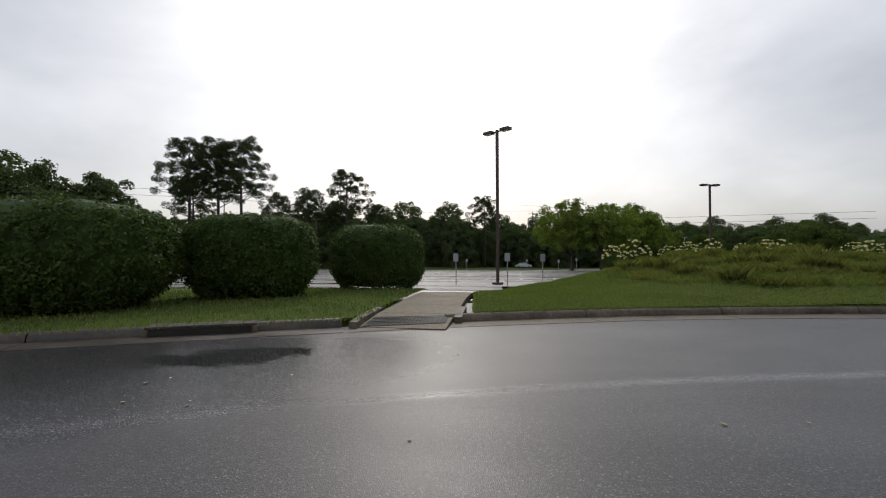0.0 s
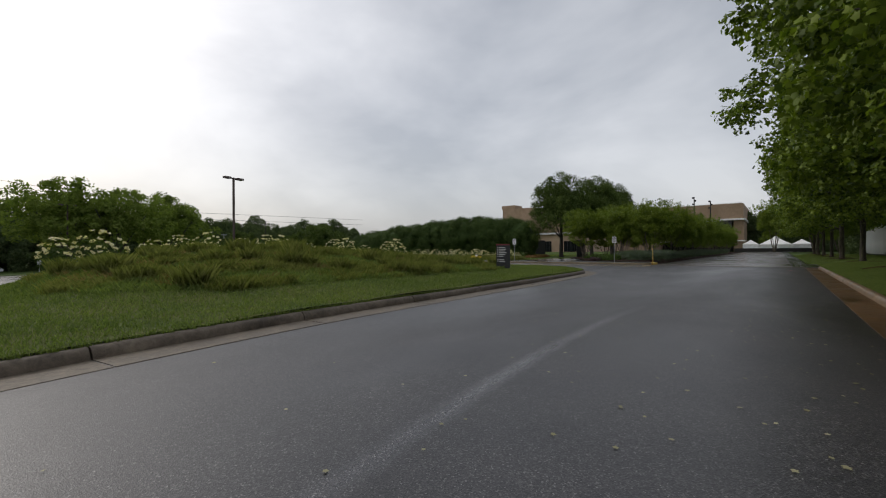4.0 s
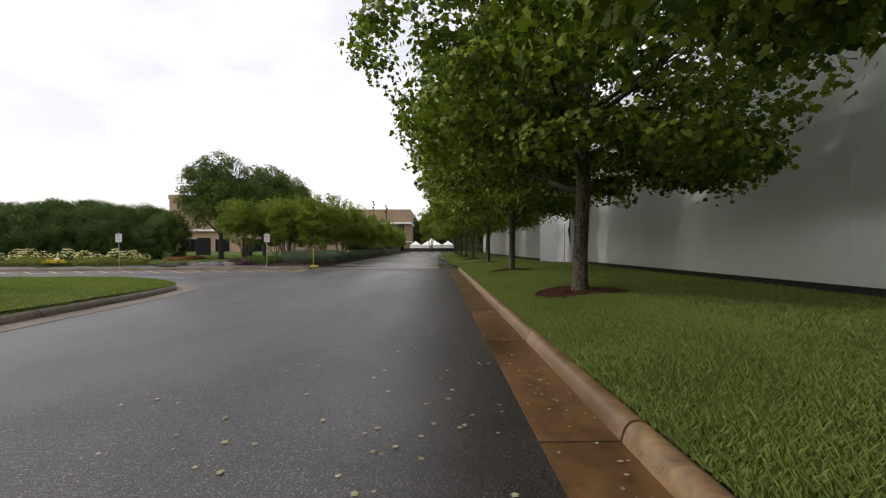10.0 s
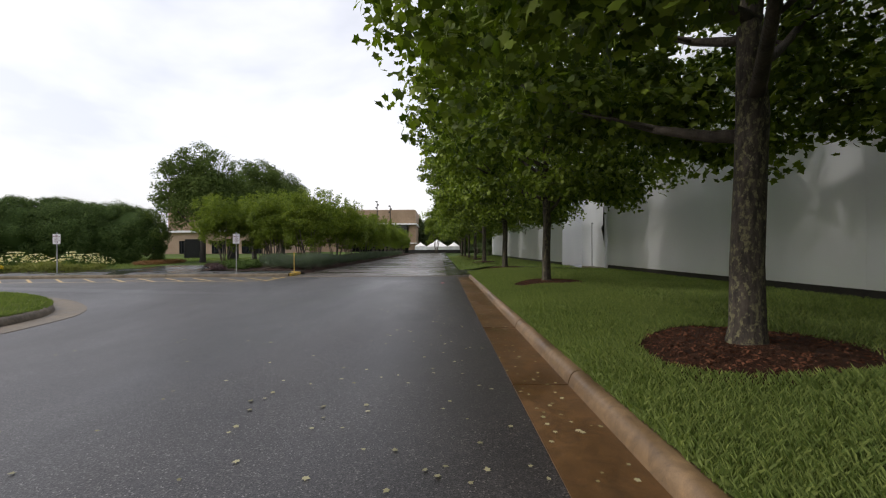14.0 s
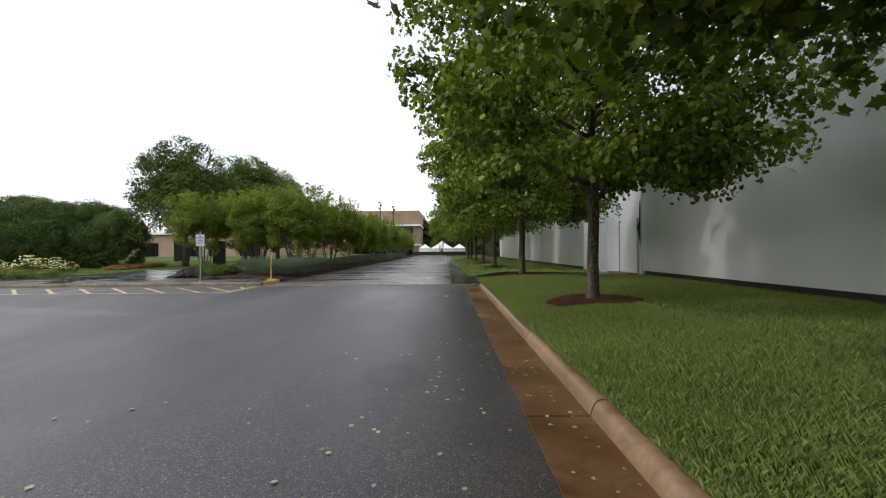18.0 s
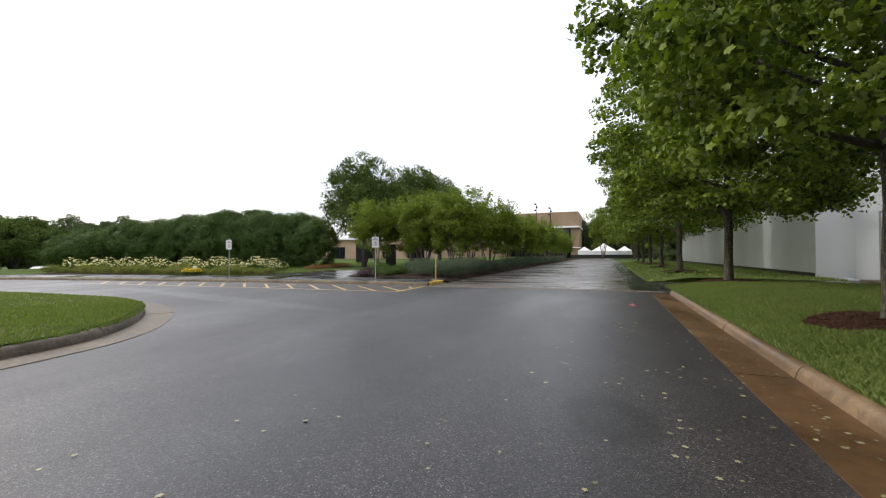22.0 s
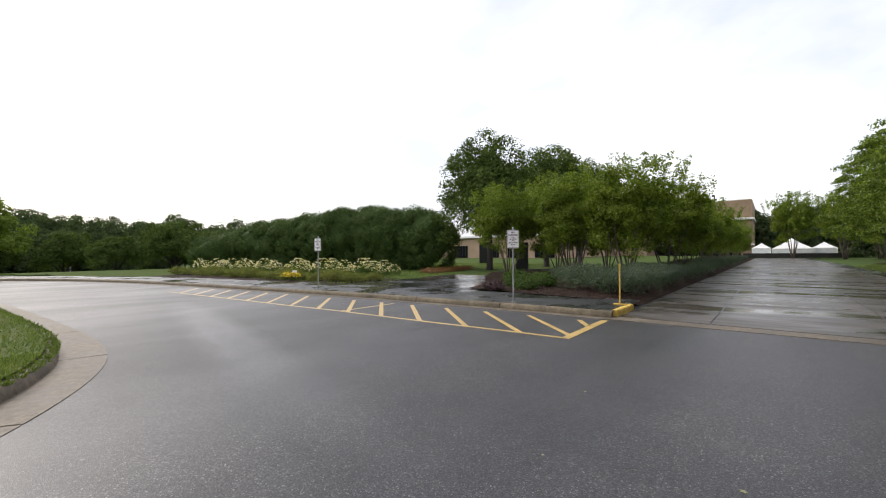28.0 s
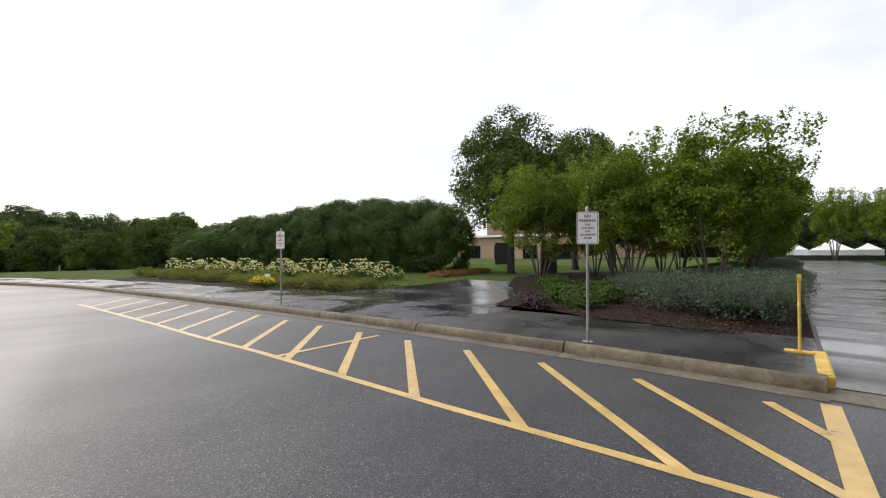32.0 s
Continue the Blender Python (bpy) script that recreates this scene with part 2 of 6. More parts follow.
def asphalt_mat():
    """Damp road asphalt: pale and dark stones in a dark binder, worn wheel streaks, smoother wet areas."""
    m, nt, b = node_mat("damp_road_asphalt")
    vo = stones_node(nt, 115)
    stone = ramp_node(nt, vo.outputs["Color"], ((0.22, (0.022, 0.022, 0.024)), (0.60, (0.051, 0.050, 0.053)), (0.82, (0.092, 0.090, 0.091)), (0.97, (0.25, 0.245, 0.238))))
    big = stones_node(nt, 42)
    fleck = ramp_node(nt, big.outputs["Color"], ((0.90, (0.0,)), (0.93, (0.55,))))
    chip = ramp_node(nt, big.outputs["Distance"], ((0.30, (1.0,)), (0.42, (0.0,))))
    fk = mix_node(nt, 1.0, fleck.outputs["Color"], chip.outputs["Color"], "MULTIPLY")
    c0 = mix_node(nt, fk.outputs["Color"], stone.outputs["Color"], (0.21, 0.20, 0.19))
    mid = noise_node(nt, 0.9, 6, 0.62)
    lane = noise_node(nt, 0.35, 4, 0.55, "Object", (0.25, 1.4, 1), 0.3)
    slow = noise_node(nt, 0.16, 4, 0.55, "Object", (0.45, 1.3, 1), 0.5)
    wear = ramp_node(nt, mid.outputs["Fac"], ((0.3, (0.72, 0.72, 0.74)), (0.7, (1.10, 1.08, 1.07))))
    c2 = mix_node(nt, 1.0, c0.outputs["Color"], wear.outputs["Color"], "MULTIPLY")
    track = ramp_node(nt, lane.outputs["Fac"], ((0.35, (0.80, 0.80, 0.82)), (0.65, (1.12, 1.12, 1.11))))
    c3 = mix_node(nt, 1.0, c2.outputs["Color"], track.outputs["Color"], "MULTIPLY")
    # dark oily stain near the wall-side lane
    oil = spot_node(nt, (26.9, 4.75), 20, (0.75, 0.5))
    smear = noise_node(nt, 4.0, 5, 0.7, "Object", None, 1.2)
    om = mix_node(nt, 1.0, oil.outputs["Fac"], smear.outputs["Fac"], "MULTIPLY")
    stain = ramp_node(nt, om.outputs["Color"], ((0.10, (0.0,)), (0.24, (0.6,)), (0.38, (0.25,))))
    c4 = mix_node(nt, stain.outputs["Color"], c3.outputs["Color"], (0.012, 0.012, 0.012))
    # the trees' dark reflection, painted into the colour as a brown band along the brown gutter
    tg = nt.nodes.new("ShaderNodeTexCoord")
    sg = nt.nodes.new("ShaderNodeSeparateXYZ")
    nt.links.new(tg.outputs["Object"], sg.inputs["Vector"])
    tree_dark_w = nt.nodes.new("ShaderNodeMapRange")
    tree_dark_w.interpolation_type = "SMOOTHSTEP"
    for k, v in (("From Min", 3.3), ("From Max", 5.4), ("To Min", 0.75), ("To Max", 0.0)):
        tree_dark_w.inputs[k].default_value = v
    nt.links.new(sg.outputs["Y"], tree_dark_w.inputs["Value"])
    from_x = nt.nodes.new("ShaderNodeMapRange")
    for k, v in (("From Min", 7.0), ("From Max", 11.0)):
        from_x.inputs[k].default_value = v
    nt.links.new(sg.outputs["X"], from_x.inputs["Value"])
    bw = mix_node(nt, 1.0, tree_dark_w.outputs["Result"], from_x.outputs["Result"], "MULTIPLY")
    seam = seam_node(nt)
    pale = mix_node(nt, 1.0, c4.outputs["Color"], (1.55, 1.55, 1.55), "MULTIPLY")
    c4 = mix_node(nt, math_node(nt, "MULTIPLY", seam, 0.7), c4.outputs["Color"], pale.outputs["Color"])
    brown = mix_node(nt, 1.0, c4.outputs["Color"], (0.62, 0.55, 0.47), "MULTIPLY")
    c5 = mix_node(nt, bw.outputs["Color"], c4.outputs["Color"], brown.outputs["Color"])
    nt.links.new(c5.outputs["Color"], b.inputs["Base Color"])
    r = ramp_node(nt, slow.outputs["Fac"], ((0.34, (0.52,)), (0.52, (0.40,)), (0.66, (0.27,))))
    r2 = mix_node(nt, 0.3, r.outputs["Color"], lane.outputs["Fac"], "OVERLAY")
    # the surface is drier towards the bus bay
    tc = nt.nodes.new("ShaderNodeTexCoord")
    sx = nt.nodes.new("ShaderNodeSeparateXYZ")
    nt.links.new(tc.outputs["Object"], sx.inputs["Vector"])
    dry = nt.nodes.new("ShaderNodeMapRange")
    dry.interpolation_type = "SMOOTHSTEP"
    for k, v in (("From Min", 14.0), ("From Max", 27.0), ("To Min", 0.0), ("To Max", 1.0)):
        dry.inputs[k].default_value = v
    nt.links.new(sx.outputs["X"], dry.inputs["Value"])
    rd = mix_node(nt, 0.18, r2.outputs["Color"], (0.62, 0.62, 0.62))
    r2b = mix_node(nt, dry.outputs["Result"], r2.outputs["Color"], rd.outputs["Color"])
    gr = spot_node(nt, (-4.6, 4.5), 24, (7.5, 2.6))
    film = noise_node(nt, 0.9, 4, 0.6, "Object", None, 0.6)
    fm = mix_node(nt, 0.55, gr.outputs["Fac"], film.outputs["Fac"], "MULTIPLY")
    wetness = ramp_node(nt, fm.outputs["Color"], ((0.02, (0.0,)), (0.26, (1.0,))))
    # a long wet sheen left by wheels turning into the bus bay
    sheen = spot_node(nt, (33.0, 17.6), 77.5, (8.5, 0.75))
    sn = mix_node(nt, 0.6, sheen.outputs["Fac"], film.outputs["Fac"], "MULTIPLY")
    sm = ramp_node(nt, sn.outputs["Color"], ((0.05, (0.0,)), (0.45, (0.55,))))
    r2c = mix_node(nt, sm.outputs["Color"], r2b.outputs["Color"], (0.24, 0.24, 0.24))
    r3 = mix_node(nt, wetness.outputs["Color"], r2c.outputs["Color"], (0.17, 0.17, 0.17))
    gq = spot_node(nt, (-1.9, 6.2), 22, (1.9, 0.9))
    rag = noise_node(nt, 2.2, 6, 0.7, "Object", (0.7, 1.7, 1), 0.8)
    pq = mix_node(nt, 1.0, gq.outputs["Fac"], rag.outputs["Fac"], "MULTIPLY")
    pool = ramp_node(nt, pq.outputs["Color"], ((0.20, (0.0,)), (0.27, (1.0,))))
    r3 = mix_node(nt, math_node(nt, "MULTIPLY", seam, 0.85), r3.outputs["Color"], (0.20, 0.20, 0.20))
    r4 = mix_node(nt, pool.outputs["Color"], r3.outputs["Color"], (0.04, 0.04, 0.04))
    nt.links.new(r4.outputs["Color"], b.inputs["Roughness"])
    gl = nt.nodes.new("ShaderNodeMapRange")
    for k, v in (("To Min", 0.46), ("To Max", 0.38)):
        gl.inputs[k].default_value = v
    nt.links.new(dry.outputs["Result"], gl.inputs["Value"])
    nt.links.new(gl.outputs["Result"], b.inputs["Specular IOR Level"])
    u = bump_node(nt, b, vo.outputs["Distance"], 0.4, 0.003)
    us = ramp_node(nt, pool.outputs["Color"], ((0.0, (0.4,)), (1.0, (0.01,))))
    nt.links.new(us.outputs["Color"], u.inputs["Strength"])
    return m


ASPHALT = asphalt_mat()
LOT = wet_ground("wet_car_park_asphalt", (0.05, 0.05, 0.053), (0.11, 0.11, 0.115), 90, 0.22, (0.20, 0.52), 0.08, 0.004, 0.3, (0.3, 2.2, 1.0))
PATH_ASPHALT = wet_ground("wet_path_asphalt", (0.022, 0.022, 0.025), (0.045, 0.045, 0.049), 160, 0.30, (0.05, 0.30), 0.2, 0.003, 0.3)
PLAZA = wet_ground("wet_plaza_concrete", (0.045, 0.038, 0.033), (0.105, 0.090, 0.079), 130, 0.55, (0.10, 0.55), 0.10, 0.002, 0.2, (1.5, 0.28, 1.0))
FOOT_GREY = wet_ground("wet_grey_footway", (0.018, 0.018, 0.019), (0.046, 0.045, 0.045), 150, 0.5, (0.10, 0.5), 0.2, 0.003, 0.3)

CONCRETE = rough_mat("damp_concrete", (0.090, 0.072, 0.053), (0.195, 0.162, 0.122), 1.6, 110, (0.42, 0.7), 0.35, 0.003, mottle=0.45)
FOOTWAY = rough_mat("wet_footway_concrete", (0.105, 0.084, 0.056), (0.230, 0.188, 0.130), 1.2, 110, (0.5, 0.75), 0.3, 0.003, mottle=0.45)
CONCRETE_DARK = rough_mat("stained_kerb_concrete", (0.075, 0.060, 0.046), (0.19, 0.156, 0.120), 1.4, 110, (0.5, 0.75), 0.4, 0.004, mottle=0.45)
CONCRETE_RUST = rough_mat("rust_stained_concrete", (0.082, 0.049, 0.022), (0.215, 0.140, 0.072), 0.9, 120, (0.35, 0.65), 0.35, 0.003, mottle=0.45)
GUTTER_RUST = rough_mat("wet_rust_brown_gutter", (0.060, 0.030, 0.010), (0.145, 0.076, 0.029), 0.8, 120, (0.3, 0.55), 0.35, 0.003, mottle=0.45)
SOIL_GRASS = leaf_mat("lawn_turf", (0.058, 0.096, 0.024), (0.150, 0.196, 0.058), 1.0, 0.34, 0.0)
KERB_WET = rough_mat("dark_wet_kerb_concrete", (0.035, 0.028, 0.022), (0.105, 0.084, 0.064), 1.4, 110, (0.4, 0.65), 0.4, 0.004, mottle=0.45)
GUTTER_WET = rough_mat("dark_wet_gutter_concrete", (0.035, 0.029, 0.023), (0.095, 0.078, 0.060), 1.1, 110, (0.3, 0.6), 0.35, 0.003, mottle=0.45)
MEADOW_SOIL = rough_mat("meadow_soil", (0.058, 0.088, 0.020), (0.112, 0.112, 0.040), 0.9, 22, (0.8, 0.95), 0.8, 0.04)
FIELD = rough_mat("far_field_grass", (0.04, 0.065, 0.018), (0.075, 0.11, 0.03), 0.15, 4, (0.85, 0.95), 0.5, 0.05)
MULCH = rough_mat("bark_mulch", (0.018, 0.009, 0.006), (0.062, 0.030, 0.018), 9, 45, (0.7, 0.9), 1.0, 0.03)
BED_MULCH = rough_mat("dark_bed_mulch", (0.012, 0.008, 0.006), (0.042, 0.024, 0.016), 8, 45, (0.75, 0.9), 1.0, 0.03)
BED_CHIP = rough_mat("dark_bark_chip", (0.020, 0.010, 0.007), (0.080, 0.036, 0.022), 4, 60, (0.6, 0.85), 0.6, 0.004)
MULCH_CHIP = rough_mat("bark_chip", (0.035, 0.015, 0.009), (0.15, 0.066, 0.036), 4, 60, (0.6, 0.85), 0.6, 0.004)
BARK = rough_mat("maple_bark", (0.024, 0.019, 0.015), (0.078, 0.064, 0.050), 5, 38, (0.8, 0.95), 1.0, 0.02, 0, "Object", (1, 1, 0.28))


def lichen_bark():
    """Furrowed grey-brown bark with yellow-green lichen patches."""
    m, nt, b = node_mat("lichened_maple_bark")
    fur = noise_node(nt, 22, 4, 0.65, "Object", (1, 1, 0.22))
    bark = ramp_node(nt, fur.outputs["Fac"], ((0.38, (0.014, 0.011, 0.008)), (0.72, (0.066, 0.053, 0.040))))
    patch = noise_node(nt, 19, 7, 0.75, "Object", (1, 1, 0.55))
    mask = ramp_node(nt, patch.outputs["Fac"], ((0.51, (0.0,)), (0.60, (0.8,))))
    c = mix_node(nt, mask.outputs["Color"], bark.outputs["Color"], (0.15, 0.142, 0.072))
    nt.links.new(c.outputs["Color"], b.inputs["Base Color"])
    b.inputs["Roughness"].default_value = 0.9
    bump_node(nt, b, fur.outputs["Fac"], 1.0, 0.02)
    return m


BARK_LICHEN = lichen_bark()
BARK_DARK = rough_mat("dark_bark", (0.025, 0.021, 0.018), (0.07, 0.06, 0.05), 4, 30, (0.8, 0.95), 0.9, 0.02, 0, "Object", (1, 1, 0.3))
BARK_PALE = rough_mat("smooth_grey_brown_bark", (0.065, 0.050, 0.040), (0.17, 0.135, 0.105), 5, 30, (0.6, 0.8), 0.4, 0.006, 0, "Object", (1, 1, 0.3))
MAPLE = leaf_mat("maple_leaf", (0.026, 0.054, 0.010), (0.225, 0.295, 0.036), 0.5, 0.32, 0.2)
CRAPE = leaf_mat("crape_myrtle_leaf", (0.058, 0.096, 0.013), (0.235, 0.290, 0.038), 0.5, 0.38, 0.15)
HEDGE = leaf_mat("evergreen_hedge_leaf", (0.034, 0.064, 0.020), (0.118, 0.168, 0.048), 0.62, 0.22, 0.06)
SHRUB = leaf_mat("clipped_shrub_leaf", (0.030, 0.058, 0.015), (0.098, 0.145, 0.034), 0.5, 0.25, 0.14)
OAK = leaf_mat("oak_leaf", (0.042, 0.068, 0.019), (0.120, 0.160, 0.042), 0.7, 0.26, 0.05)
# distance haze is lightened into the woodland leaf colour; there is no haze volume
WOODS = leaf_mat("woodland_leaf", (0.052, 0.076, 0.038), (0.128, 0.162, 0.074), 0.9, 0.34, 0.03)
PINE = leaf_mat("pine_needle_clump", (0.028, 0.040, 0.020), (0.066, 0.084, 0.042), 0.9, 0.3, 0.03)
WILLOW = leaf_mat("light_willow_leaf", (0.10, 0.145, 0.03), (0.22, 0.27, 0.07), 0.8, 0.45, 0.03)
GRASS = leaf_mat("lawn_grass_blade", (0.078, 0.120, 0.030), (0.225, 0.272, 0.080), 0.5, 0.34)
GRASS_L = leaf_mat("rough_grass_blade", (0.10, 0.120, 0.030), (0.25, 0.25, 0.09), 1.0, 0.35, 0.0)
STRAW = leaf_mat("dry_grass_blade", (0.15, 0.105, 0.045), (0.30, 0.23, 0.11), 1.0, 0.3, 0.0)
LAVENDER = leaf_mat("silver_catmint_leaf", (0.055, 0.085, 0.050), (0.150, 0.190, 0.125), 0.8, 0.2, 0.05)
LAVENDER_FLOWER = leaf_mat("catmint_flower", (0.085, 0.080, 0.11), (0.17, 0.15, 0.20), 0.9, 0.2, 0.02)
ROSE = leaf_mat("cream_rose_petal", (0.66, 0.56, 0.28), (0.86, 0.82, 0.64), 0.6, 0.3)
ROSE_LEAF = leaf_mat("rose_leaf", (0.035, 0.065, 0.016), (0.09, 0.13, 0.035), 0.7, 0.25, 0.05)
YELLOW_FLOWER = leaf_mat("yellow_flower", (0.55, 0.38, 0.01), (0.75, 0.58, 0.03), 0.5, 0.2)
RUSSET = leaf_mat("russet_groundcover", (0.14, 0.06, 0.02), (0.26, 0.14, 0.05), 0.6, 0.2)
HEUCHERA = leaf_mat("purple_leaf", (0.03, 0.012, 0.018), (0.09, 0.045, 0.05), 0.4, 0.2)
FALLEN = leaf_mat("pale_fallen_leaf", (0.16, 0.15, 0.07), (0.45, 0.42, 0.26), 0.4, 0.1)
PINK_PAINT = plain_mat("pink_survey_paint", (0.55, 0.12, 0.16), 0.5)
STEEL = rough_mat("galvanised_steel", (0.30, 0.31, 0.32), (0.44, 0.45, 0.46), 9, 80, (0.35, 0.55), 0.1, 0.001, 0.8)
BRONZE = rough_mat("brown_painted_steel", (0.050, 0.030, 0.022), (0.075, 0.046, 0.034), 4, 60, (0.4, 0.55), 0.1, 0.001)
PAD_GREY = rough_mat("dark_grey_warning_tile", (0.014, 0.014, 0.014), (0.035, 0.034, 0.034), 5, 70, (0.6, 0.8), 0.4, 0.003)
IRON = rough_mat("cast_iron", (0.014, 0.013, 0.012), (0.035, 0.031, 0.028), 6, 60, (0.4, 0.6), 0.4, 0.003, 0.4)
BLACK_PANEL = rough_mat("black_perforated_steel", (0.012, 0.012, 0.013), (0.022, 0.022, 0.023), 3, 90, (0.4, 0.55), 0.4, 0.003)
CHARCOAL = plain_mat("charcoal_sign_panel", (0.024, 0.024, 0.027), 0.35)
RED = plain_mat("dark_red_sign_band", (0.22, 0.025, 0.03), 0.4)
WHITE = plain_mat("white_paint", (0.78, 0.78, 0.76), 0.5, 0, 0.05)
SIGN_WHITE = plain_mat("reflective_white_sheet", (0.80, 0.80, 0.79), 0.35, 0, 0.03)
SIGN_INK = plain_mat("dark_red_sign_ink", (0.16, 0.045, 0.05), 0.4)
YELLOW = rough_mat("worn_yellow_paint", (0.42, 0.26, 0.035), (0.72, 0.50, 0.11), 5, 90, (0.45, 0.7), 0.25, 0.002)
YELLOW_LINE = rough_mat("worn_yellow_line_paint", (0.40, 0.265, 0.085), (0.64, 0.445, 0.16), 3, 140, (0.26, 0.42), 0.45, 0.003)
LINE_WHITE = rough_mat("worn_white_line_paint", (0.38, 0.38, 0.37), (0.65, 0.65, 0.63), 4, 120, (0.4, 0.6), 0.3, 0.002)
BRICK = rough_mat("tan_brick", (0.24, 0.165, 0.10), (0.33, 0.235, 0.155), 0.35, 6, (0.75, 0.9), 0.3, 0.01)
BRICK_PINK = rough_mat("pale_sand_stucco", (0.36, 0.25, 0.165), (0.45, 0.33, 0.23), 0.4, 8, (0.75, 0.9), 0.2, 0.005)
GLASS_DARK = plain_mat("dark_tinted_glass", (0.012, 0.014, 0.016), 0.08)
SILVER_PAINT = plain_mat("white_car_paint", (0.62, 0.63, 0.64), 0.25)
RUBBER = plain_mat("black_rubber", (0.02, 0.02, 0.02), 0.8)
TENT = plain_mat("white_tent_fabric", (0.72, 0.73, 0.74), 0.7)


def wall_metal():
    m, nt, b = node_mat("brushed_silver_cladding")
    n = noise_node(nt, 0.5, 3, 0.5, "Object", (0.8, 1, 0.25))
    col = ramp_node(nt, n.outputs["Fac"], ((0.3, (0.77, 0.795, 0.815)), (0.7, (0.85, 0.87, 0.885))))
    nt.links.new(col.outputs["Color"], b.inputs["Base Color"])
    b.inputs["Metallic"].default_value = 0.62
    f = noise_node(nt, 14, 3, 0.6, "Object", (3, 1, 0.15))
    r = ramp_node(nt, f.outputs["Fac"], ((0.3, (0.29,)), (0.7, (0.38,))))
    nt.links.new(r.outputs["Color"], b.inputs["Roughness"])
    bump_node(nt, b, n.outputs["Fac"], 0.12, 0.05)
    return m


CLADDING = wall_metal()
FOOTWAY.node_tree.nodes["Principled BSDF"].inputs["Specular IOR Level"].default_value = 0.12
for damp in (CONCRETE_DARK, CONCRETE):
    damp.node_tree.nodes["Principled BSDF"].inputs["Specular IOR Level"].default_value = 0.22
for soft in (SOIL_GRASS, MEADOW_SOIL, FIELD, MULCH, BED_MULCH, MULCH_CHIP):
    soft.node_tree.nodes["Principled BSDF"].inputs["Specular IOR Level"].default_value = 0.08


# ---- mesh helpers ----
def mesh_ob(name, verts, faces, material, parent=None, label="", smooth=False):
    me = bpy.data.meshes.new(name)
    me.from_pydata([tuple(v) for v in verts], [], faces)
    me.materials.append(material)
    if smooth:
        me.polygons.foreach_set("use_smooth", [True] * len(me.polygons))
    me.update()
    ob = new(name, me)
    ob.parent = parent
    if label:
        ob["label"] = label
    return ob


def arrays_ob(name, V, tris, material, parent=None, label=""):
    """One mesh from numpy arrays of corners and triangles."""
    me = bpy.data.meshes.new(name)
    me.vertices.add(len(V))
    me.vertices.foreach_set("co", np.ascontiguousarray(V, dtype=np.float32).ravel())
    me.loops.add(len(tris) * 3)
    me.loops.foreach_set("vertex_index", np.ascontiguousarray(tris, dtype=np.int32).ravel())
    me.polygons.add(len(tris))
    me.polygons.foreach_set("loop_start", np.arange(0, len(tris) * 3, 3, dtype=np.int32))
    me.update(calc_edges=True)
    me.materials.append(material)
    ob = new(name, me)
    ob.parent = parent
    if label:
        ob["label"] = label
    return ob


def part(name, bm, material, parent=None, label="", smooth=False):
    me = bpy.data.meshes.new(name)
    bm.to_mesh(me)
    bm.free()
    me.materials.append(material)
    if smooth:
        me.polygons.foreach_set("use_smooth", [True] * len(me.polygons))
    ob = new(name, me)
    ob.parent = parent
    if label:
        ob["label"] = label
    return ob


def box_bm(sx, sy, sz, at=(0, 0, 0), bevel=0.0, turn=0.0, bm=None):
    """A box with its base centre at at."""
    b = bmesh.new()
    bmesh.ops.create_cube(b, size=1.0)
    bmesh.ops.scale(b, vec=(sx, sy, sz), verts=b.verts)
    if bevel:
        bmesh.ops.bevel(b, geom=b.edges[:], offset=bevel, segments=2, affect="EDGES", clamp_overlap=True)
    bmesh.ops.translate(b, vec=(0, 0, sz / 2), verts=b.verts)
    if turn:
        bmesh.ops.rotate(b, cent=(0, 0, 0), matrix=Matrix.Rotation(radians(turn), 3, "Z"), verts=b.verts)
    bmesh.ops.translate(b, vec=at, verts=b.verts)
    return b


def tube_bm(points, radii, sides=10, cap=True, into=None):
    """A tapered round member along points."""
    b = into or bmesh.new()
    rings = []
    last = None
    pts = [Vector(p) for p in points]
    for i, p in enumerate(pts):
        d = (pts[min(i + 1, len(pts) - 1)] - pts[max(i - 1, 0)]).normalized()
        q = last[0].rotation_difference(d) @ last[1] if last else d.to_track_quat("Z", "Y")
        last = (d, q)
        rings.append([b.verts.new(p + q @ Vector((math.cos(a) * radii[i], math.sin(a) * radii[i], 0)))
                      for a in [2 * math.pi * k / sides for k in range(sides)]])
    for r0, r1 in zip(rings, rings[1:]):
        for k in range(sides):
            b.faces.new((r0[k], r0[(k + 1) % sides], r1[(k + 1) % sides], r1[k]))
    if cap:
        b.faces.new(rings[-1])
        b.faces.new(rings[0][::-1])
    return b


def empty(name, at, label, category, group="", turn=0.0):
    e = new(name)
    e.matrix_basis = pose(*at, 0, 0, turn)
    e.empty_display_size = 0.2
    return tagged(e, label, category, group)


def grid_sheet(name, xs, ys, height, material, keep=None):
    """A sheet over a grid of xs and ys, raised by height(x, y)."""
    xs, ys = list(xs), list(ys)
    V = [(x, y, height(x, y)) for y in ys for x in xs]
    F = []
    n = len(xs)
    for j in range(len(ys) - 1):
        for i in range(n - 1):
            if keep and not keep((xs[i] + xs[i + 1]) / 2, (ys[j] + ys[j + 1]) / 2):
                continue
            F.append((j * n + i, j * n + i + 1, (j + 1) * n + i + 1, (j + 1) * n + i))
    return mesh_ob(name, V, F, material, smooth=True)


def steps(a, b, d):
    n = max(1, int(round(abs(b - a) / d)))
    return [a + (b - a) * i / n for i in range(n + 1)]


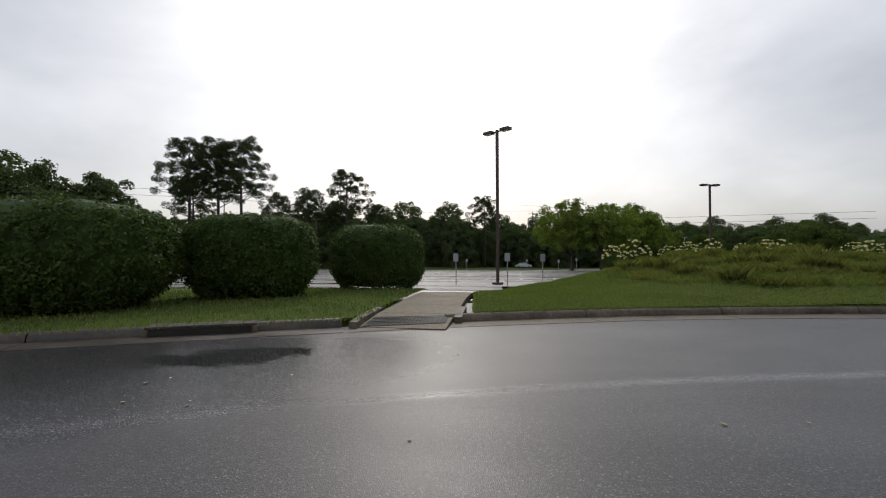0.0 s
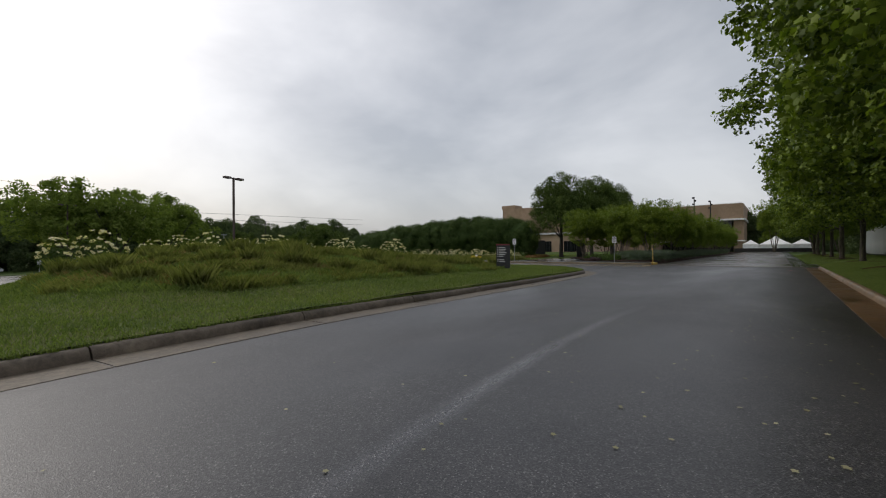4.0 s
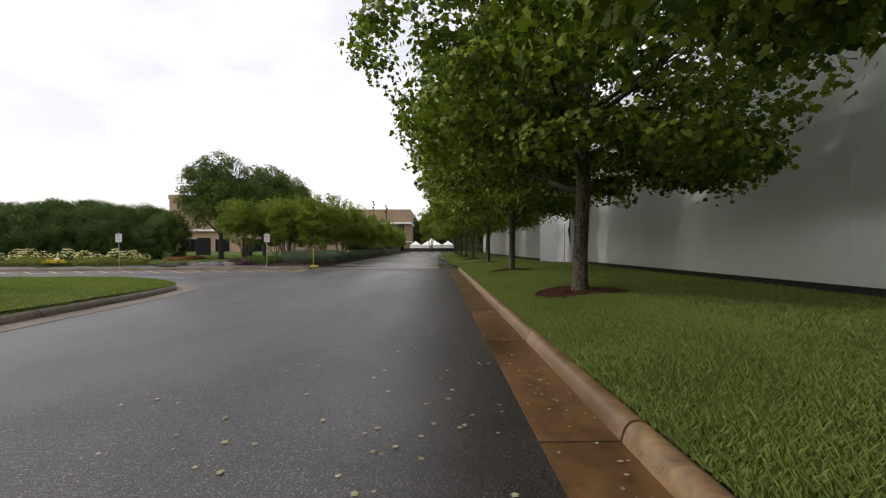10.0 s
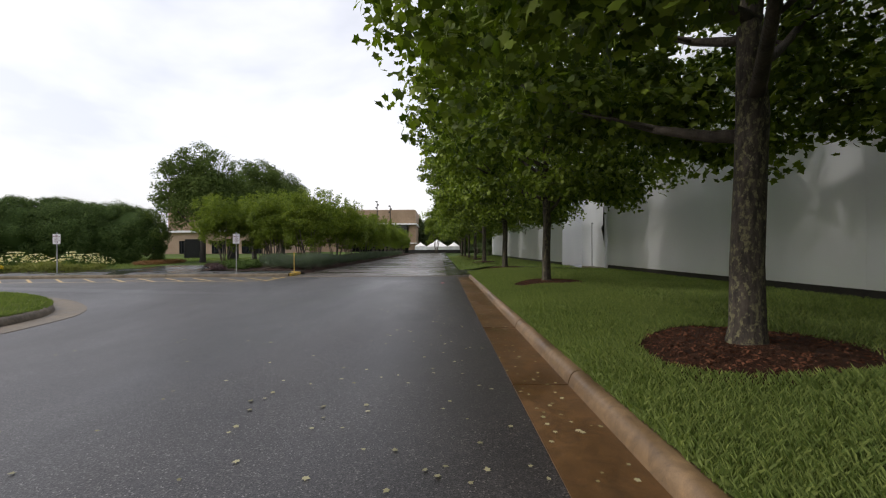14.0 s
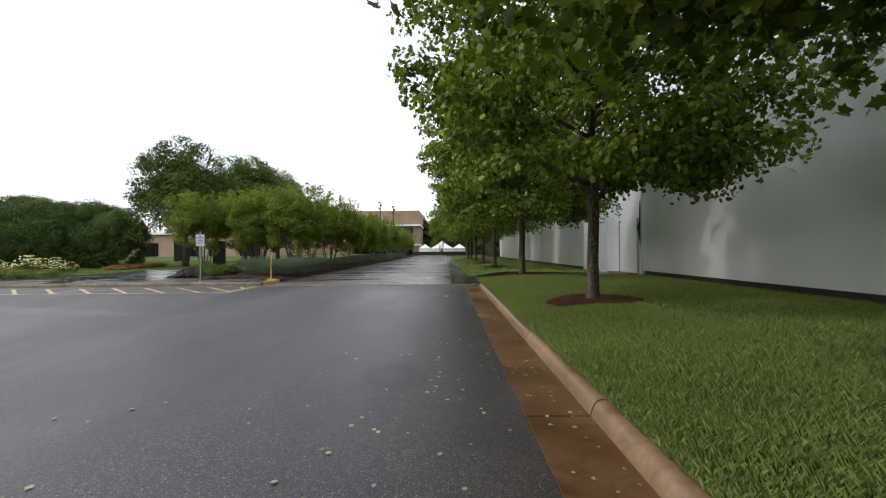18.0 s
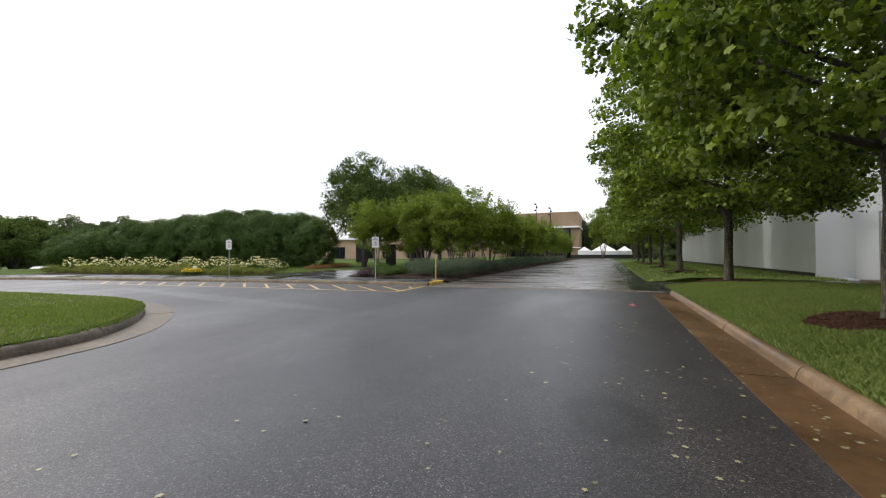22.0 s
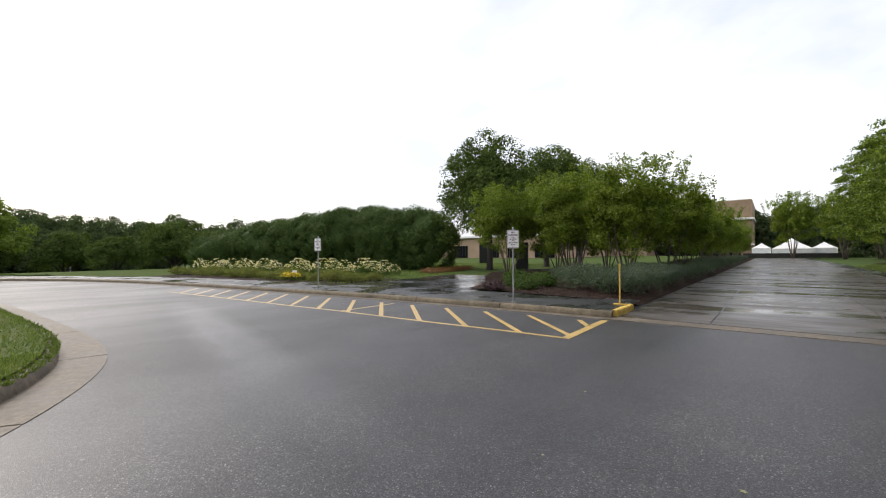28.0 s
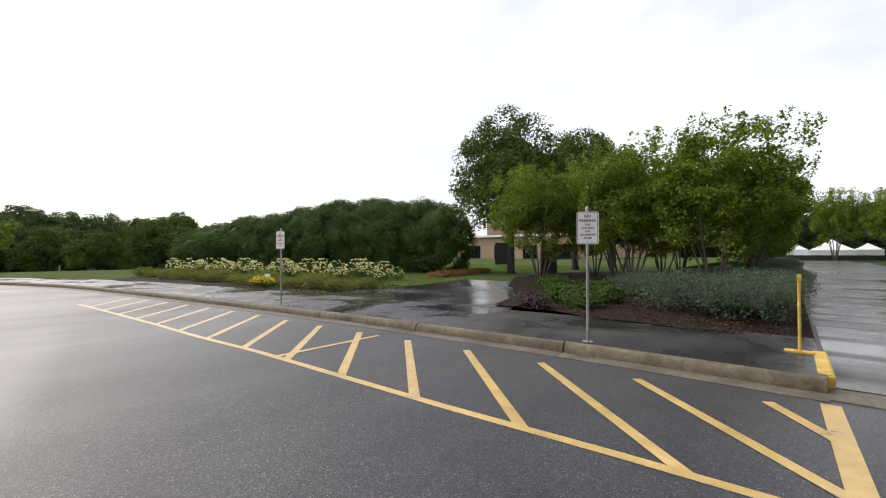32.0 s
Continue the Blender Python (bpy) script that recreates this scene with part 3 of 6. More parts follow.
def resample(pts, d):
    """Points d apart along a smooth curve through pts."""
    P = [Vector((p[0], p[1], 0)) for p in pts]
    fine = []
    for i in range(len(P) - 1):
        p0, p1, p2, p3 = P[max(i - 1, 0)], P[i], P[i + 1], P[min(i + 2, len(P) - 1)]
        for k in range(16):
            t = k / 16
            fine.append(0.5 * ((2 * p1) + (p2 - p0) * t + (2 * p0 - 5 * p1 + 4 * p2 - p3) * t * t + (3 * p1 - p0 - 3 * p2 + p3) * t ** 3))
    fine.append(P[-1])
    out, run = [fine[0]], 0.0
    for a, b in zip(fine, fine[1:]):
        seg = (b - a).length
        while run + seg >= d:
            u = (d - run) / seg
            a = a.lerp(b, u)
            out.append(a)
            seg = (b - a).length
            run = 0.0
        run += seg
    if (out[-1] - fine[-1]).length > d * 0.3:
        out.append(fine[-1])
    return out


def normals(P, side):
    N = []
    for i in range(len(P)):
        d = (P[min(i + 1, len(P) - 1)] - P[max(i - 1, 0)]).normalized()
        N.append(Vector((-d.y, d.x, 0)) * side)
    return N


KERB = [(0.57, -0.15), (0.57, 0.012), (0.585, 0.065), (0.605, 0.110), (0.632, 0.138), (0.668, 0.152), (0.712, 0.155), (0.742, 0.148), (0.758, 0.132), (0.76, -0.15)]
GUTTER = [(0.0, -0.15), (0.0, 0.007), (0.57, 0.007), (0.57, -0.15)]


def sweep(P, N, profile, lift=0.0, scale=1.0):
    V, F = [], []
    m = len(profile)
    for p, n in zip(P, N):
        for d, z in profile:
            V.append((p.x + n.x * d, p.y + n.y * d, z * (scale if z > 0 else 1) + lift))
    for i in range(len(P) - 1):
        for k in range(m):
            F.append((i * m + k, i * m + (k + 1) % m, (i + 1) * m + (k + 1) % m, (i + 1) * m + k))
    F.append(tuple(range(m)))
    F.append(tuple(range(len(V) - 1, len(V) - 1 - m, -1)))
    return V, F


def kerb_run(name, pts, side, kerb_mat, gutter_mat, label, stone=3.05, gutter=GUTTER):
    """A kerb and gutter poured in lengths, each with open joints."""
    root = empty(name, (0, 0, 0), label, "kerb")
    root["kind"] = "structure"
    P = resample(pts, 0.305)
    N = normals(P, side)
    k = max(2, int(round(stone / 0.305)))
    for s in range(0, len(P) - 1, k):
        seg = [p.copy() for p in P[s:s + k + 1]]
        nn = N[s:s + k + 1]
        if len(seg) < 2:
            continue
        seg[0] = seg[0].lerp(seg[1], 0.012 / 0.305)
        seg[-1] = seg[-1].lerp(seg[-2], 0.012 / 0.305)
        lift = random.uniform(-0.004, 0.004)
        mesh_ob("kerb_stone", *sweep(seg, nn, KERB, lift), kerb_mat, root, smooth=True).data.set_sharp_from_angle(angle=radians(50))
        mesh_ob("gutter_slab", *sweep(seg, nn, gutter, lift * 0.5), gutter_mat, root)
    return root


# ---- foliage ----
LOBED = np.array([(0, -0.42), (0.38, -0.36), (0.31, -0.10), (0.56, 0.14), (0.27, 0.22), (0.0, 0.64), (-0.27, 0.22), (-0.56, 0.14), (-0.31, -0.10), (-0.38, -0.36)], dtype=float)
OVAL = None


def leaf_cloud(rng, C, size, outline=None, flat=0.6, fold=0.18, out=0.0, toward=None):
    """Leaves at the points C, each folded, with its own turn and size. flat: how far they lie level. No outline: a plain pointed leaf."""
    n = len(C)
    nrm = rng.normal(size=(n, 3))
    nrm[:, 2] = np.abs(nrm[:, 2]) + flat * 2.2
    if out:
        D = C - C.mean(axis=0)
        nrm += out * D / (np.linalg.norm(D, axis=1)[:, None] + 1e-6)
    if toward is not None:
        nrm = toward + flat * rng.normal(size=(n, 3))
    nrm /= np.linalg.norm(nrm, axis=1)[:, None]
    u = np.cross(nrm, rng.normal(size=(n, 3)))
    u /= np.linalg.norm(u, axis=1)[:, None]
    v = np.cross(nrm, u)
    s = (size * rng.uniform(0.65, 1.25, n))[:, None]
    if outline is None:
        V = np.stack([C - v * s * 0.5, C + (u * 0.27 - nrm * fold * 0.5) * s, C + v * s * 0.5 - nrm * fold * s * 0.5, C - (u * 0.27 + nrm * fold * 0.5) * s], 1)
        T = np.array([[0, 1, 2], [0, 2, 3]])[None] + np.arange(n)[:, None, None] * 4
        return V.reshape(-1, 3), T.reshape(-1, 3)
    m = len(outline)
    V = np.zeros((n, m + 1, 3))
    V[:, 0] = C
    for i, (a, b) in enumerate(outline):
        V[:, i + 1] = C + (u * a + v * b - nrm * fold * (abs(a) + 0.4 * abs(b))) * s
    fan = np.stack([np.zeros(m, int), np.arange(1, m + 1), np.roll(np.arange(1, m + 1), -1)], 1)
    T = fan[None] + np.arange(n)[:, None, None] * (m + 1)
    return V.reshape(-1, 3), T.reshape(-1, 3)


def clump_points(rng, centres, per, spread):
    C = np.repeat(np.asarray(centres, float), per, axis=0)
    return C + np.clip(rng.normal(size=C.shape), -1.45, 1.45) * spread * np.array([1, 1, 0.62])


def crown_centres(rng, n, rx, rz, zc, hollow=0.55, lumps=7, low=-0.75):
    """Clump centres in the outer part of an uneven round crown."""
    d = rng.normal(size=(n * 3, 3))
    d /= np.linalg.norm(d, axis=1)[:, None]
    d = d[d[:, 2] > low][:n]
    ph = rng.uniform(0, 6.28, (lumps, 2))
    wob = np.ones(len(d))
    for a, b in ph:
        k = np.array([math.cos(a) * math.cos(b), math.sin(a) * math.cos(b), math.sin(b)])
        wob += 0.20 * np.clip(d @ k - 0.55, 0, 1) * 2 - 0.035
    r = rng.uniform(hollow, 1.0, len(d)) ** 0.6 * wob
    return np.stack([d[:, 0] * r * rx, d[:, 1] * r * rx, d[:, 2] * r * rz + zc], 1)


def lump_crown(name, rng, C, R, D, per, size, material, parent, outline=None, squash=1.0, cover=-0.2, fuzz=0.5, rise=0.0, fill=0.35):
    """Leaves over billows: round lumps at C of radii R that swell towards D, leaved on their outer side."""
    C, R, D = (np.repeat(np.asarray(a, float), per, axis=0) for a in (C, R, D))
    D = D / (np.linalg.norm(D, axis=1)[:, None] + 1e-6)
    d = rng.normal(size=C.shape)
    d /= np.linalg.norm(d, axis=1)[:, None]
    k = (d * D).sum(1)
    d = np.where((k < cover)[:, None], d - 2 * k[:, None] * D, d)
    P = C + d * (R * (rng.uniform(fill, 1.0, len(R)) ** 0.4 * rng.uniform(0.93, 1.07, len(R))))[:, None] * np.array([1, 1, squash])
    V, T = leaf_cloud(rng, P, size, outline, fuzz, 0.18, 0.0, d + np.array([0, 0, rise]))
    return arrays_ob(name, V, T, material, parent)


def add_crown(name, rng, centres, per, spread, size, material, parent, outline=None, flat=0.6, label="", out=1.3):
    V, T = leaf_cloud(rng, clump_points(rng, centres, per, spread), size, outline, flat, 0.18, out)
    return arrays_ob(name, V, T, material, parent, label)


def limb(parent, base, tip, r0, r1, rng, material, name="limb", bend=0.25, sides=7):
    a, b = Vector(base), Vector(tip)
    L = (b - a).length
    pts, rad = [], []
    off = Vector((rng.normal(), rng.normal(), 0.6)) * bend * L * 0.25
    for i in range(5):
        t = i / 4
        pts.append(a.lerp(b, t) + off * math.sin(t * math.pi))
        rad.append(r0 + (r1 - r0) * t)
    return part(name, tube_bm(pts, rad, sides), material, parent, smooth=True)


# ---- large structure: ground, road, kerbs, lawns ----
ROAD_N = [(-30, -6), (-14, 1.2), (-9, 4.35), (-5.4, 6.1), (-3.6, 6.86), (-0.81, 8.04), (0.83, 8.67), (3.0, 9.38), (5.5, 10.05), (9.8, 10.72), (14.5, 10.95),
          (19.1, 11.13), (22, 11.35), (24.5, 11.5), (26.2, 11.74), (27.4, 12.1), (28.6, 12.98), (29.85, 14.45), (30.7, 15.95), (31.15, 17.5),
          (31.3, 19.6), (31.15, 23.5), (30.7, 29.2), (29.4, 36), (26.5, 43)]
ROAD_E = [(39.0, 12.1), (38.95, 14.8), (38.75, 17.8), (38.4, 21.5), (37.75, 26.5), (36.9, 32), (35.6, 38.5), (33.0, 45), (28, 51), (20, 56)]
KERB_S = [(3.2, -14), (3.3, -4.0), (4.2, -0.6), (6.2, 1.9), (9.2, 3.2), (12.5, 3.45), (20, 3.45), (28, 3.42), (38.7, 3.36)]


def fall(x, y):
    """The land falls away to the north-west behind the mound."""
    t = min(1.0, max(0.0, (y - 17 - max(0, x - 8) * 0.8) / 85))
    return -0.02 - 2.2 * t - 0.30 * min(1.0, max(0.0, (y - 15 - max(0, x - 8) * 0.8) / 8))


far_x = sorted(set(steps(-1500, -200, 130) + steps(-200, 260, 11.5) + steps(260, 1600, 130)))
far_y = sorted(set(steps(-1500, -100, 140) + steps(-100, 200, 10) + steps(200, 1600, 140)))
ground = grid_sheet("ground", far_x, far_y, lambda x, y: fall(x, y) - 0.22, FIELD)
tagged(ground, "open grass land reaching the tree line", "ground", kind="structure")

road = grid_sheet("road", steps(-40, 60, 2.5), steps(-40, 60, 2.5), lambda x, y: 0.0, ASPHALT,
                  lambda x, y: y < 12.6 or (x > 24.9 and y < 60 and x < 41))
tagged(road, "wet dark grey asphalt road with paler worn streaks", "road", kind="structure")
lot = grid_sheet("road", steps(-110, 24, 1), steps(15.5, 100, 1), lambda x, y: fall(x, y) - 0.02 - (0.5 if y < 17 else 0), LOT,
                 lambda x, y: not (x > 1.0 + max(0, y - 16) * 0.16 and y < 26.0 + max(0, x - 4) * 0.6))
tagged(lot, "wet pale grey asphalt car park", "road", kind="structure")

kerb_run("kerb_north", [p for p in ROAD_N if p[0] < -1] + [(-1.0, 7.96)], 1, KERB_WET, GUTTER_WET, "dark weathered concrete kerb with pale gutter by the clipped shrubs")
kerb_run("kerb_north", [p for p in ROAD_N if p[0] > 0.8], 1, CONCRETE_DARK, CONCRETE, "dark weathered concrete kerb with pale gutter round the grass island")
kerb_run("kerb_east", ROAD_E, -1, FOOTWAY, CONCRETE, "tan concrete kerb and gutter along the bus bay", gutter=[(0.24, -0.15), (0.24, 0.007), (0.57, 0.007), (0.57, -0.15)])
kerb_run("kerb_south", KERB_S, -1, CONCRETE_RUST, GUTTER_RUST, "rust-stained concrete kerb and brown wet gutter beside the tree lawn")

S_BACK = 2.725


def lawn_z(x, y):
    t = min(1.0, max(0.0, (S_BACK - y) / 1.9))
    return 0.166 + 0.224 * t * t * (3 - 2 * t) - 0.10 * min(1.0, max(0.0, -y / 5)) + 0.012 * noise.noise((x * 0.7, y * 0.7, 0))


def south_edge(x):
    """Back of the south kerb at x."""
    if x >= 12.5:
        return S_BACK
    if x >= 9.2:
        return S_BACK - 0.30 * ((12.5 - x) / 3.3) ** 2
    return S_BACK - 0.30 - (9.2 - x) * 0.42 - 0.10 * (9.2 - x) ** 2


def strip_sheet(name, xs, edge, inner, n, height, material):
    V, F = [], []
    for x in xs:
        e = edge(x)
        for k in range(n + 1):
            y = e + (inner - e) * (k / n) ** 1.3
            V.append((x, y, height(x, y)))
    for i in range(len(xs) - 1):
        for k in range(n):
            a = i * (n + 1) + k
            F.append((a, a + 1, a + n + 2, a + n + 1))
    return mesh_ob(name, V, F, material, smooth=True)


lawn = strip_sheet("lawn", steps(4.3, 40.6, 0.6), south_edge, -5.05, 18, lawn_z, SOIL_GRASS)
tagged(lawn, "mown green lawn strip under the maples", "lawn", kind="structure")
lawn2 = strip_sheet("lawn", steps(45.2, 88, 1.2), lambda x: S_BACK + 0.25, -5.05, 12, lambda x, y: lawn_z(x, y) - 0.135, SOIL_GRASS)
tagged(lawn2, "mown green lawn beyond the cross path", "lawn", kind="structure")
lawn3 = strip_sheet("lawn", steps(-40, 3.0, 3), lambda x: -8.0, -40, 4, lambda x, y: 0.05, SOIL_GRASS)
tagged(lawn3, "grass verge behind the road", "lawn", kind="structure")


def ease(t):
    t = min(1.0, max(0.0, t))
    return t * t * (3 - 2 * t)


def island_z(x, y):
    m = math.exp(-((x - 12.5) / (9.0 if x > 12.5 else 6.0)) ** 2 - ((y - 20.5) / 5.0) ** 2)
    west = -0.62 * ease((y - 12.5) / 9) * ease((9 - x) / 5)
    return 0.165 + 1.10 * m + west + 0.12 * math.exp(-((x - 22) / 5) ** 2 - ((y - 17) / 4) ** 2) + 0.03 * noise.noise((x * 0.5, y * 0.5, 3))


def island_outline():
    P = [p for p in resample(ROAD_N, 0.6)]
    N = normals(P, 1)
    edge = [p + n * 0.725 for p, n in zip(P, N)]
    edge = [p for p in edge if p.x > 1.0 and (p.x > 5 or p.y > 8) and p.y < 36]
    return edge + [Vector((24, 37, 0)), Vector((14, 33, 0)), Vector((8, 28.5, 0)), Vector((4, 25.5, 0)), Vector((2.3, 22, 0)), Vector((1.5, 18, 0)), Vector((0.95, 14, 0))]


def fan_sheet(name, edge, heart, rings, height, material):
    V, F = [], []
    n = len(edge)
    for k in range(rings):
        t = (k / rings) ** 1.15
        for p in edge:
            x, y = p.x + (heart[0] - p.x) * t, p.y + (heart[1] - p.y) * t
            V.append((x, y, height(x, y)))
    V.append((heart[0], heart[1], height(*heart)))
    for k in range(rings - 1):
        for i in range(n):
            F.append((k * n + i, k * n + (i + 1) % n, (k + 1) * n + (i + 1) % n, (k + 1) * n + i))
    for i in range(n):
        F.append(((rings - 1) * n + i, (rings - 1) * n + (i + 1) % n, len(V) - 1))
    return mesh_ob(name, V, F, material, smooth=True)


island = fan_sheet("lawn", island_outline(), (16.5, 19.5), 26, island_z, MEADOW_SOIL)
tagged(island, "grass island with a rough meadow mound", "lawn", kind="structure")


def verge_z(x, y):
    return 0.14 - 0.5 * min(1, max(0, (y - 15.0) / 6)) - 0.2 * min(1, max(0, (-6 - x) / 30))


verge_edge = [p + n * 0.755 for p, n in zip(resample(ROAD_N, 0.6), normals(resample(ROAD_N, 0.6), 1))]
verge_edge = [p for p in verge_edge if p.x < -0.9 and p.y > -20]
verge = fan_sheet("lawn", verge_edge + [Vector((-0.95, 13, 0)), Vector((-1.0, 16.0, 0)), Vector((-3.0, 17.5, 0)), Vector((-9, 15.5, 0)), Vector((-14, 11, 0)), Vector((-26, 2, 0))], (-5.5, 10.5), 14, verge_z, SOIL_GRASS)
tagged(verge, "grass verge under the clipped shrubs", "lawn", kind="structure")

# concrete ramp and walk between verge and island
walk_root = empty("pavement", (0, 0, 0), "damp tan concrete footway with a dropped kerb ramp", "pavement")
walk_root["kind"] = "structure"
WALK = [(-0.08, 8.42), (-0.02, 9.6), (0.0, 11.0), (0.0, 12.6), (0.05, 14.2), (0.3, 15.6), (0.7, 16.6)]
WP = [Vector((a, b, 0)) for a, b in WALK]
WN = normals(WP, -1)
for i in range(len(WP) - 1):
    za, zb = [0.02 + 0.12 * min(1, max(0, (p.y - 8.4) / 1.4)) - 0.45 * max(0, p.y - 14) / 5 for p in (WP[i], WP[i + 1])]
    a, b = WP[i], WP[i + 1].lerp(WP[i], 0.012)
    V = []
    for p, n, z in ((a, WN[i], za), (b, WN[i + 1], zb)):
        for s, dz in ((-0.82, 0), (0.82, 0), (0.82, -0.2), (-0.82, -0.2)):
            V.append((p.x + n.x * s, p.y + n.y * s, z + dz))
    mesh_ob("slab", V, [(0, 1, 5, 4), (1, 2, 6, 5), (2, 3, 7, 6), (3, 0, 4, 7), (0, 3, 2, 1), (4, 5, 6, 7)], FOOTWAY, walk_root)
for sx, prof in ((-1, ((8.42, 0.11), (8.8, 0.14), (9.4, 0.155), (10.2, 0.16))), (1, ((9.14, 0.12), (9.4, 0.145), (9.9, 0.155), (10.5, 0.16)))):
    V, F = [], []
    for y, z in prof:
        xo = sx * 0.87 - 0.05
        V += [(xo, y, z), (xo + sx * 0.15, y, z + 0.004), (xo + sx * 0.15, y, -0.15), (xo, y, -0.15)]
    for i in range(3):
        for k in range(4):
            F.append((i * 4 + k, i * 4 + (k + 1) % 4, i * 4 + 4 + (k + 1) % 4, i * 4 + 4 + k))
    F += [(0, 1, 2, 3), (15, 14, 13, 12)]
    mesh_ob("kerb_return", V, F, CONCRETE_DARK, walk_root)


def ramp_z(y):
    return 0.02 + 0.0856 * (y - 8.42)


# ribbed dark warning pad at the foot of the ramp
PAD = [(-0.82, 8.46), (0.70, 8.80), (0.68, 9.42), (-0.80, 9.10)]
V = [(x, y, ramp_z(y) + 0.012) for x, y in PAD] + [(x, y, ramp_z(y) - 0.05) for x, y in PAD]
pad = mesh_ob("warning_pad", V, [(0, 1, 2, 3), (0, 4, 5, 1), (1, 5, 6, 2), (2, 6, 7, 3), (3, 7, 4, 0)], PAD_GREY, walk_root)
mesh_ob("gutter_slab", [(-0.95, 7.98, 0.008), (0.86, 8.68, 0.008), (0.68, 8.9, 0.012), (-0.85, 8.4, 0.012)], [(0, 1, 2, 3)], CONCRETE, walk_root)
for i in range(20):
    r = part("rib", box_bm(0.026, 0.58, 0.014, (0, 0, 0), 0.004), PAD_GREY, walk_root)
    yy = 8.79 + i * 0.0163
    r.matrix_basis = pose(-0.72 + i * 0.0722, yy, ramp_z(yy) + 0.010, 4.9, 0, 0)
for i in range(5):
    r = part("rib", box_bm(1.50, 0.022, 0.012, (0, 0, 0), 0.004), PAD_GREY, walk_root)
    yy = 8.72 + i * 0.115
    r.matrix_basis = pose(-0.06, yy + 0.05, ramp_z(yy + 0.05) + 0.010, 4.9, 0, 12.5)

# storm drain inlet set into the kerb
drain = empty("storm_drain", (-3.36, 7.52, 0), "dark open storm drain inlet under a concrete kerb lid", "drain", turn=23)
part("lid", box_bm(1.75, 0.40, 0.045, (0, 0.20, 0.118), 0.015), KERB_WET, drain)
# no hole is cut: a near-black solid box stands for the shaded opening
part("throat_shade", box_bm(1.58, 0.30, 0.115, (0, 0.12, 0.009), 0.006), IRON, drain)
for sx in (-0.84, 0.84):
    part("cheek", box_bm(0.1, 0.34, 0.12, (sx, 0.13, -0.0), 0.01), CONCRETE_DARK, drain)

# bus-bay footway, path, beds and plaza
EB = [p + n * 0.757 for p, n in zip(resample(ROAD_E, 0.5), normals(resample(ROAD_E, 0.5), -1))]


def band(name, pts, width, z, material, label, side=-1, lift=None):
    N = normals(pts, side)
    V, F = [], []
    for p, n in zip(pts, N):
        V += [(p.x, p.y, z), (p.x + n.x * width, p.y + n.y * width, z + 0.01)]
    for i in range(len(pts) - 1):
        F.append((i * 2, i * 2 + 1, i * 2 + 3, i * 2 + 2))
    return tagged(mesh_ob(name, V, F, material), label, "pavement", kind="structure")


footway = band("pavement", EB, 2.7, 0.148, FOOT_GREY, "wet grey patchy footway behind the kerb")
path = mesh_ob("pavement", [(41.2, 17.5, 0.152), (44.5, 18.6, 0.152), (49, 21.5, 0.155), (54, 24.2, 0.155), (62, 27.5, 0.155), (70, 33, 0.155), (66, 35.5, 0.155), (58, 29.0, 0.155), (53.5, 26.6, 0.155), (47, 25.3, 0.155), (42.2, 25.2, 0.152), (40.6, 24.6, 0.152)], [tuple(range(12))], PATH_ASPHALT)
tagged(path, "wet black asphalt path with puddles", "pavement", kind="structure")
plaza_root = empty("pavement", (0, 0, 0), "wet patchy concrete plaza in large slabs", "pavement")
plaza_root["kind"] = "structure"
PX = [39.9, 45.2, 50.6, 56, 62, 68, 75, 82, 90, 99, 109, 120, 132, 145]
PY = [12.05, 10.15, 7.1, 3.9]
for i in range(len(PX) - 1):
    for j in range(3):
        x0, x1, y0, y1 = PX[i] + 0.008, PX[i + 1] - 0.008, PY[j + 1] + 0.016, PY[j] - 0.016
        z = 0.012 + random.uniform(-0.003, 0.003)
        part("slab", box_bm(x1 - x0, y1 - y0, 0.2, ((x0 + x1) / 2, (y0 + y1) / 2, z - 0.2), 0.006), PLAZA, plaza_root)
part("header_slab", box_bm(0.55, 9.4, 0.2, (39.6, 7.55, -0.19), 0.008), CONCRETE, plaza_root)
tagged(mesh_ob("pavement", [(39.9, 3.9, 0.006), (145, 3.9, 0.006), (145, 2.9, 0.006), (45.2, 2.9, 0.006), (45.2, -5.0, 0.02), (40.6, -5.0, 0.02), (40.6, 3.0, 0.006), (39.9, 3.0, 0.006)],
                            [(0, 1, 2, 3, 7), (3, 4, 5, 6)], PATH_ASPHALT), "wet dark asphalt path across the lawn to the wall", "pavement", kind="structure")


def bed_z(x, y):
    """The bed slopes down to the plaza edge and meets the footway level."""
    return 0.02 + 0.15 * ease((y - 12.15) / 0.7) + 0.05 * ease((x - 42) / 2) * ease((y - 12.4) / 1.5) * (1 + 0.5 * noise.noise((x * 0.9, y * 0.9, 0)))


bed_outline = [(41.85, 12.2), (42.1, 13.2), (42.2, 14.6), (42.3, 15.9), (42.8, 17.3), (42.7, 18.6), (45, 19.2), (49.5, 22.2), (54, 24.6), (60, 25), (70, 20), (90, 17), (140, 16.4), (140, 12.1), (110, 12.1), (90, 12.1), (75, 12.1), (65, 12.1), (55, 12.1), (50, 12.1), (46, 12.1), (43, 12.1)]
bed = fan_sheet("ground", [Vector((a, b, 0)) for a, b in bed_outline], (58, 15), 14, bed_z, BED_MULCH)
tagged(bed, "dark bark mulch planting bed", "planting bed", kind="structure")
rb = np.random.default_rng(33)
BX, BY = rb.uniform(41.5, 52, 16000), rb.uniform(12.2, 19.0, 16000)
ok = BY < 18.2 + (BX - 42) * 0.30
ok &= BX > np.interp(BY, [12.2, 14.6, 15.9, 17.3, 18.6], [41.85, 42.2, 42.3, 42.8, 42.7]) + 0.12 * np.sin(BY * 3.1) - 0.08
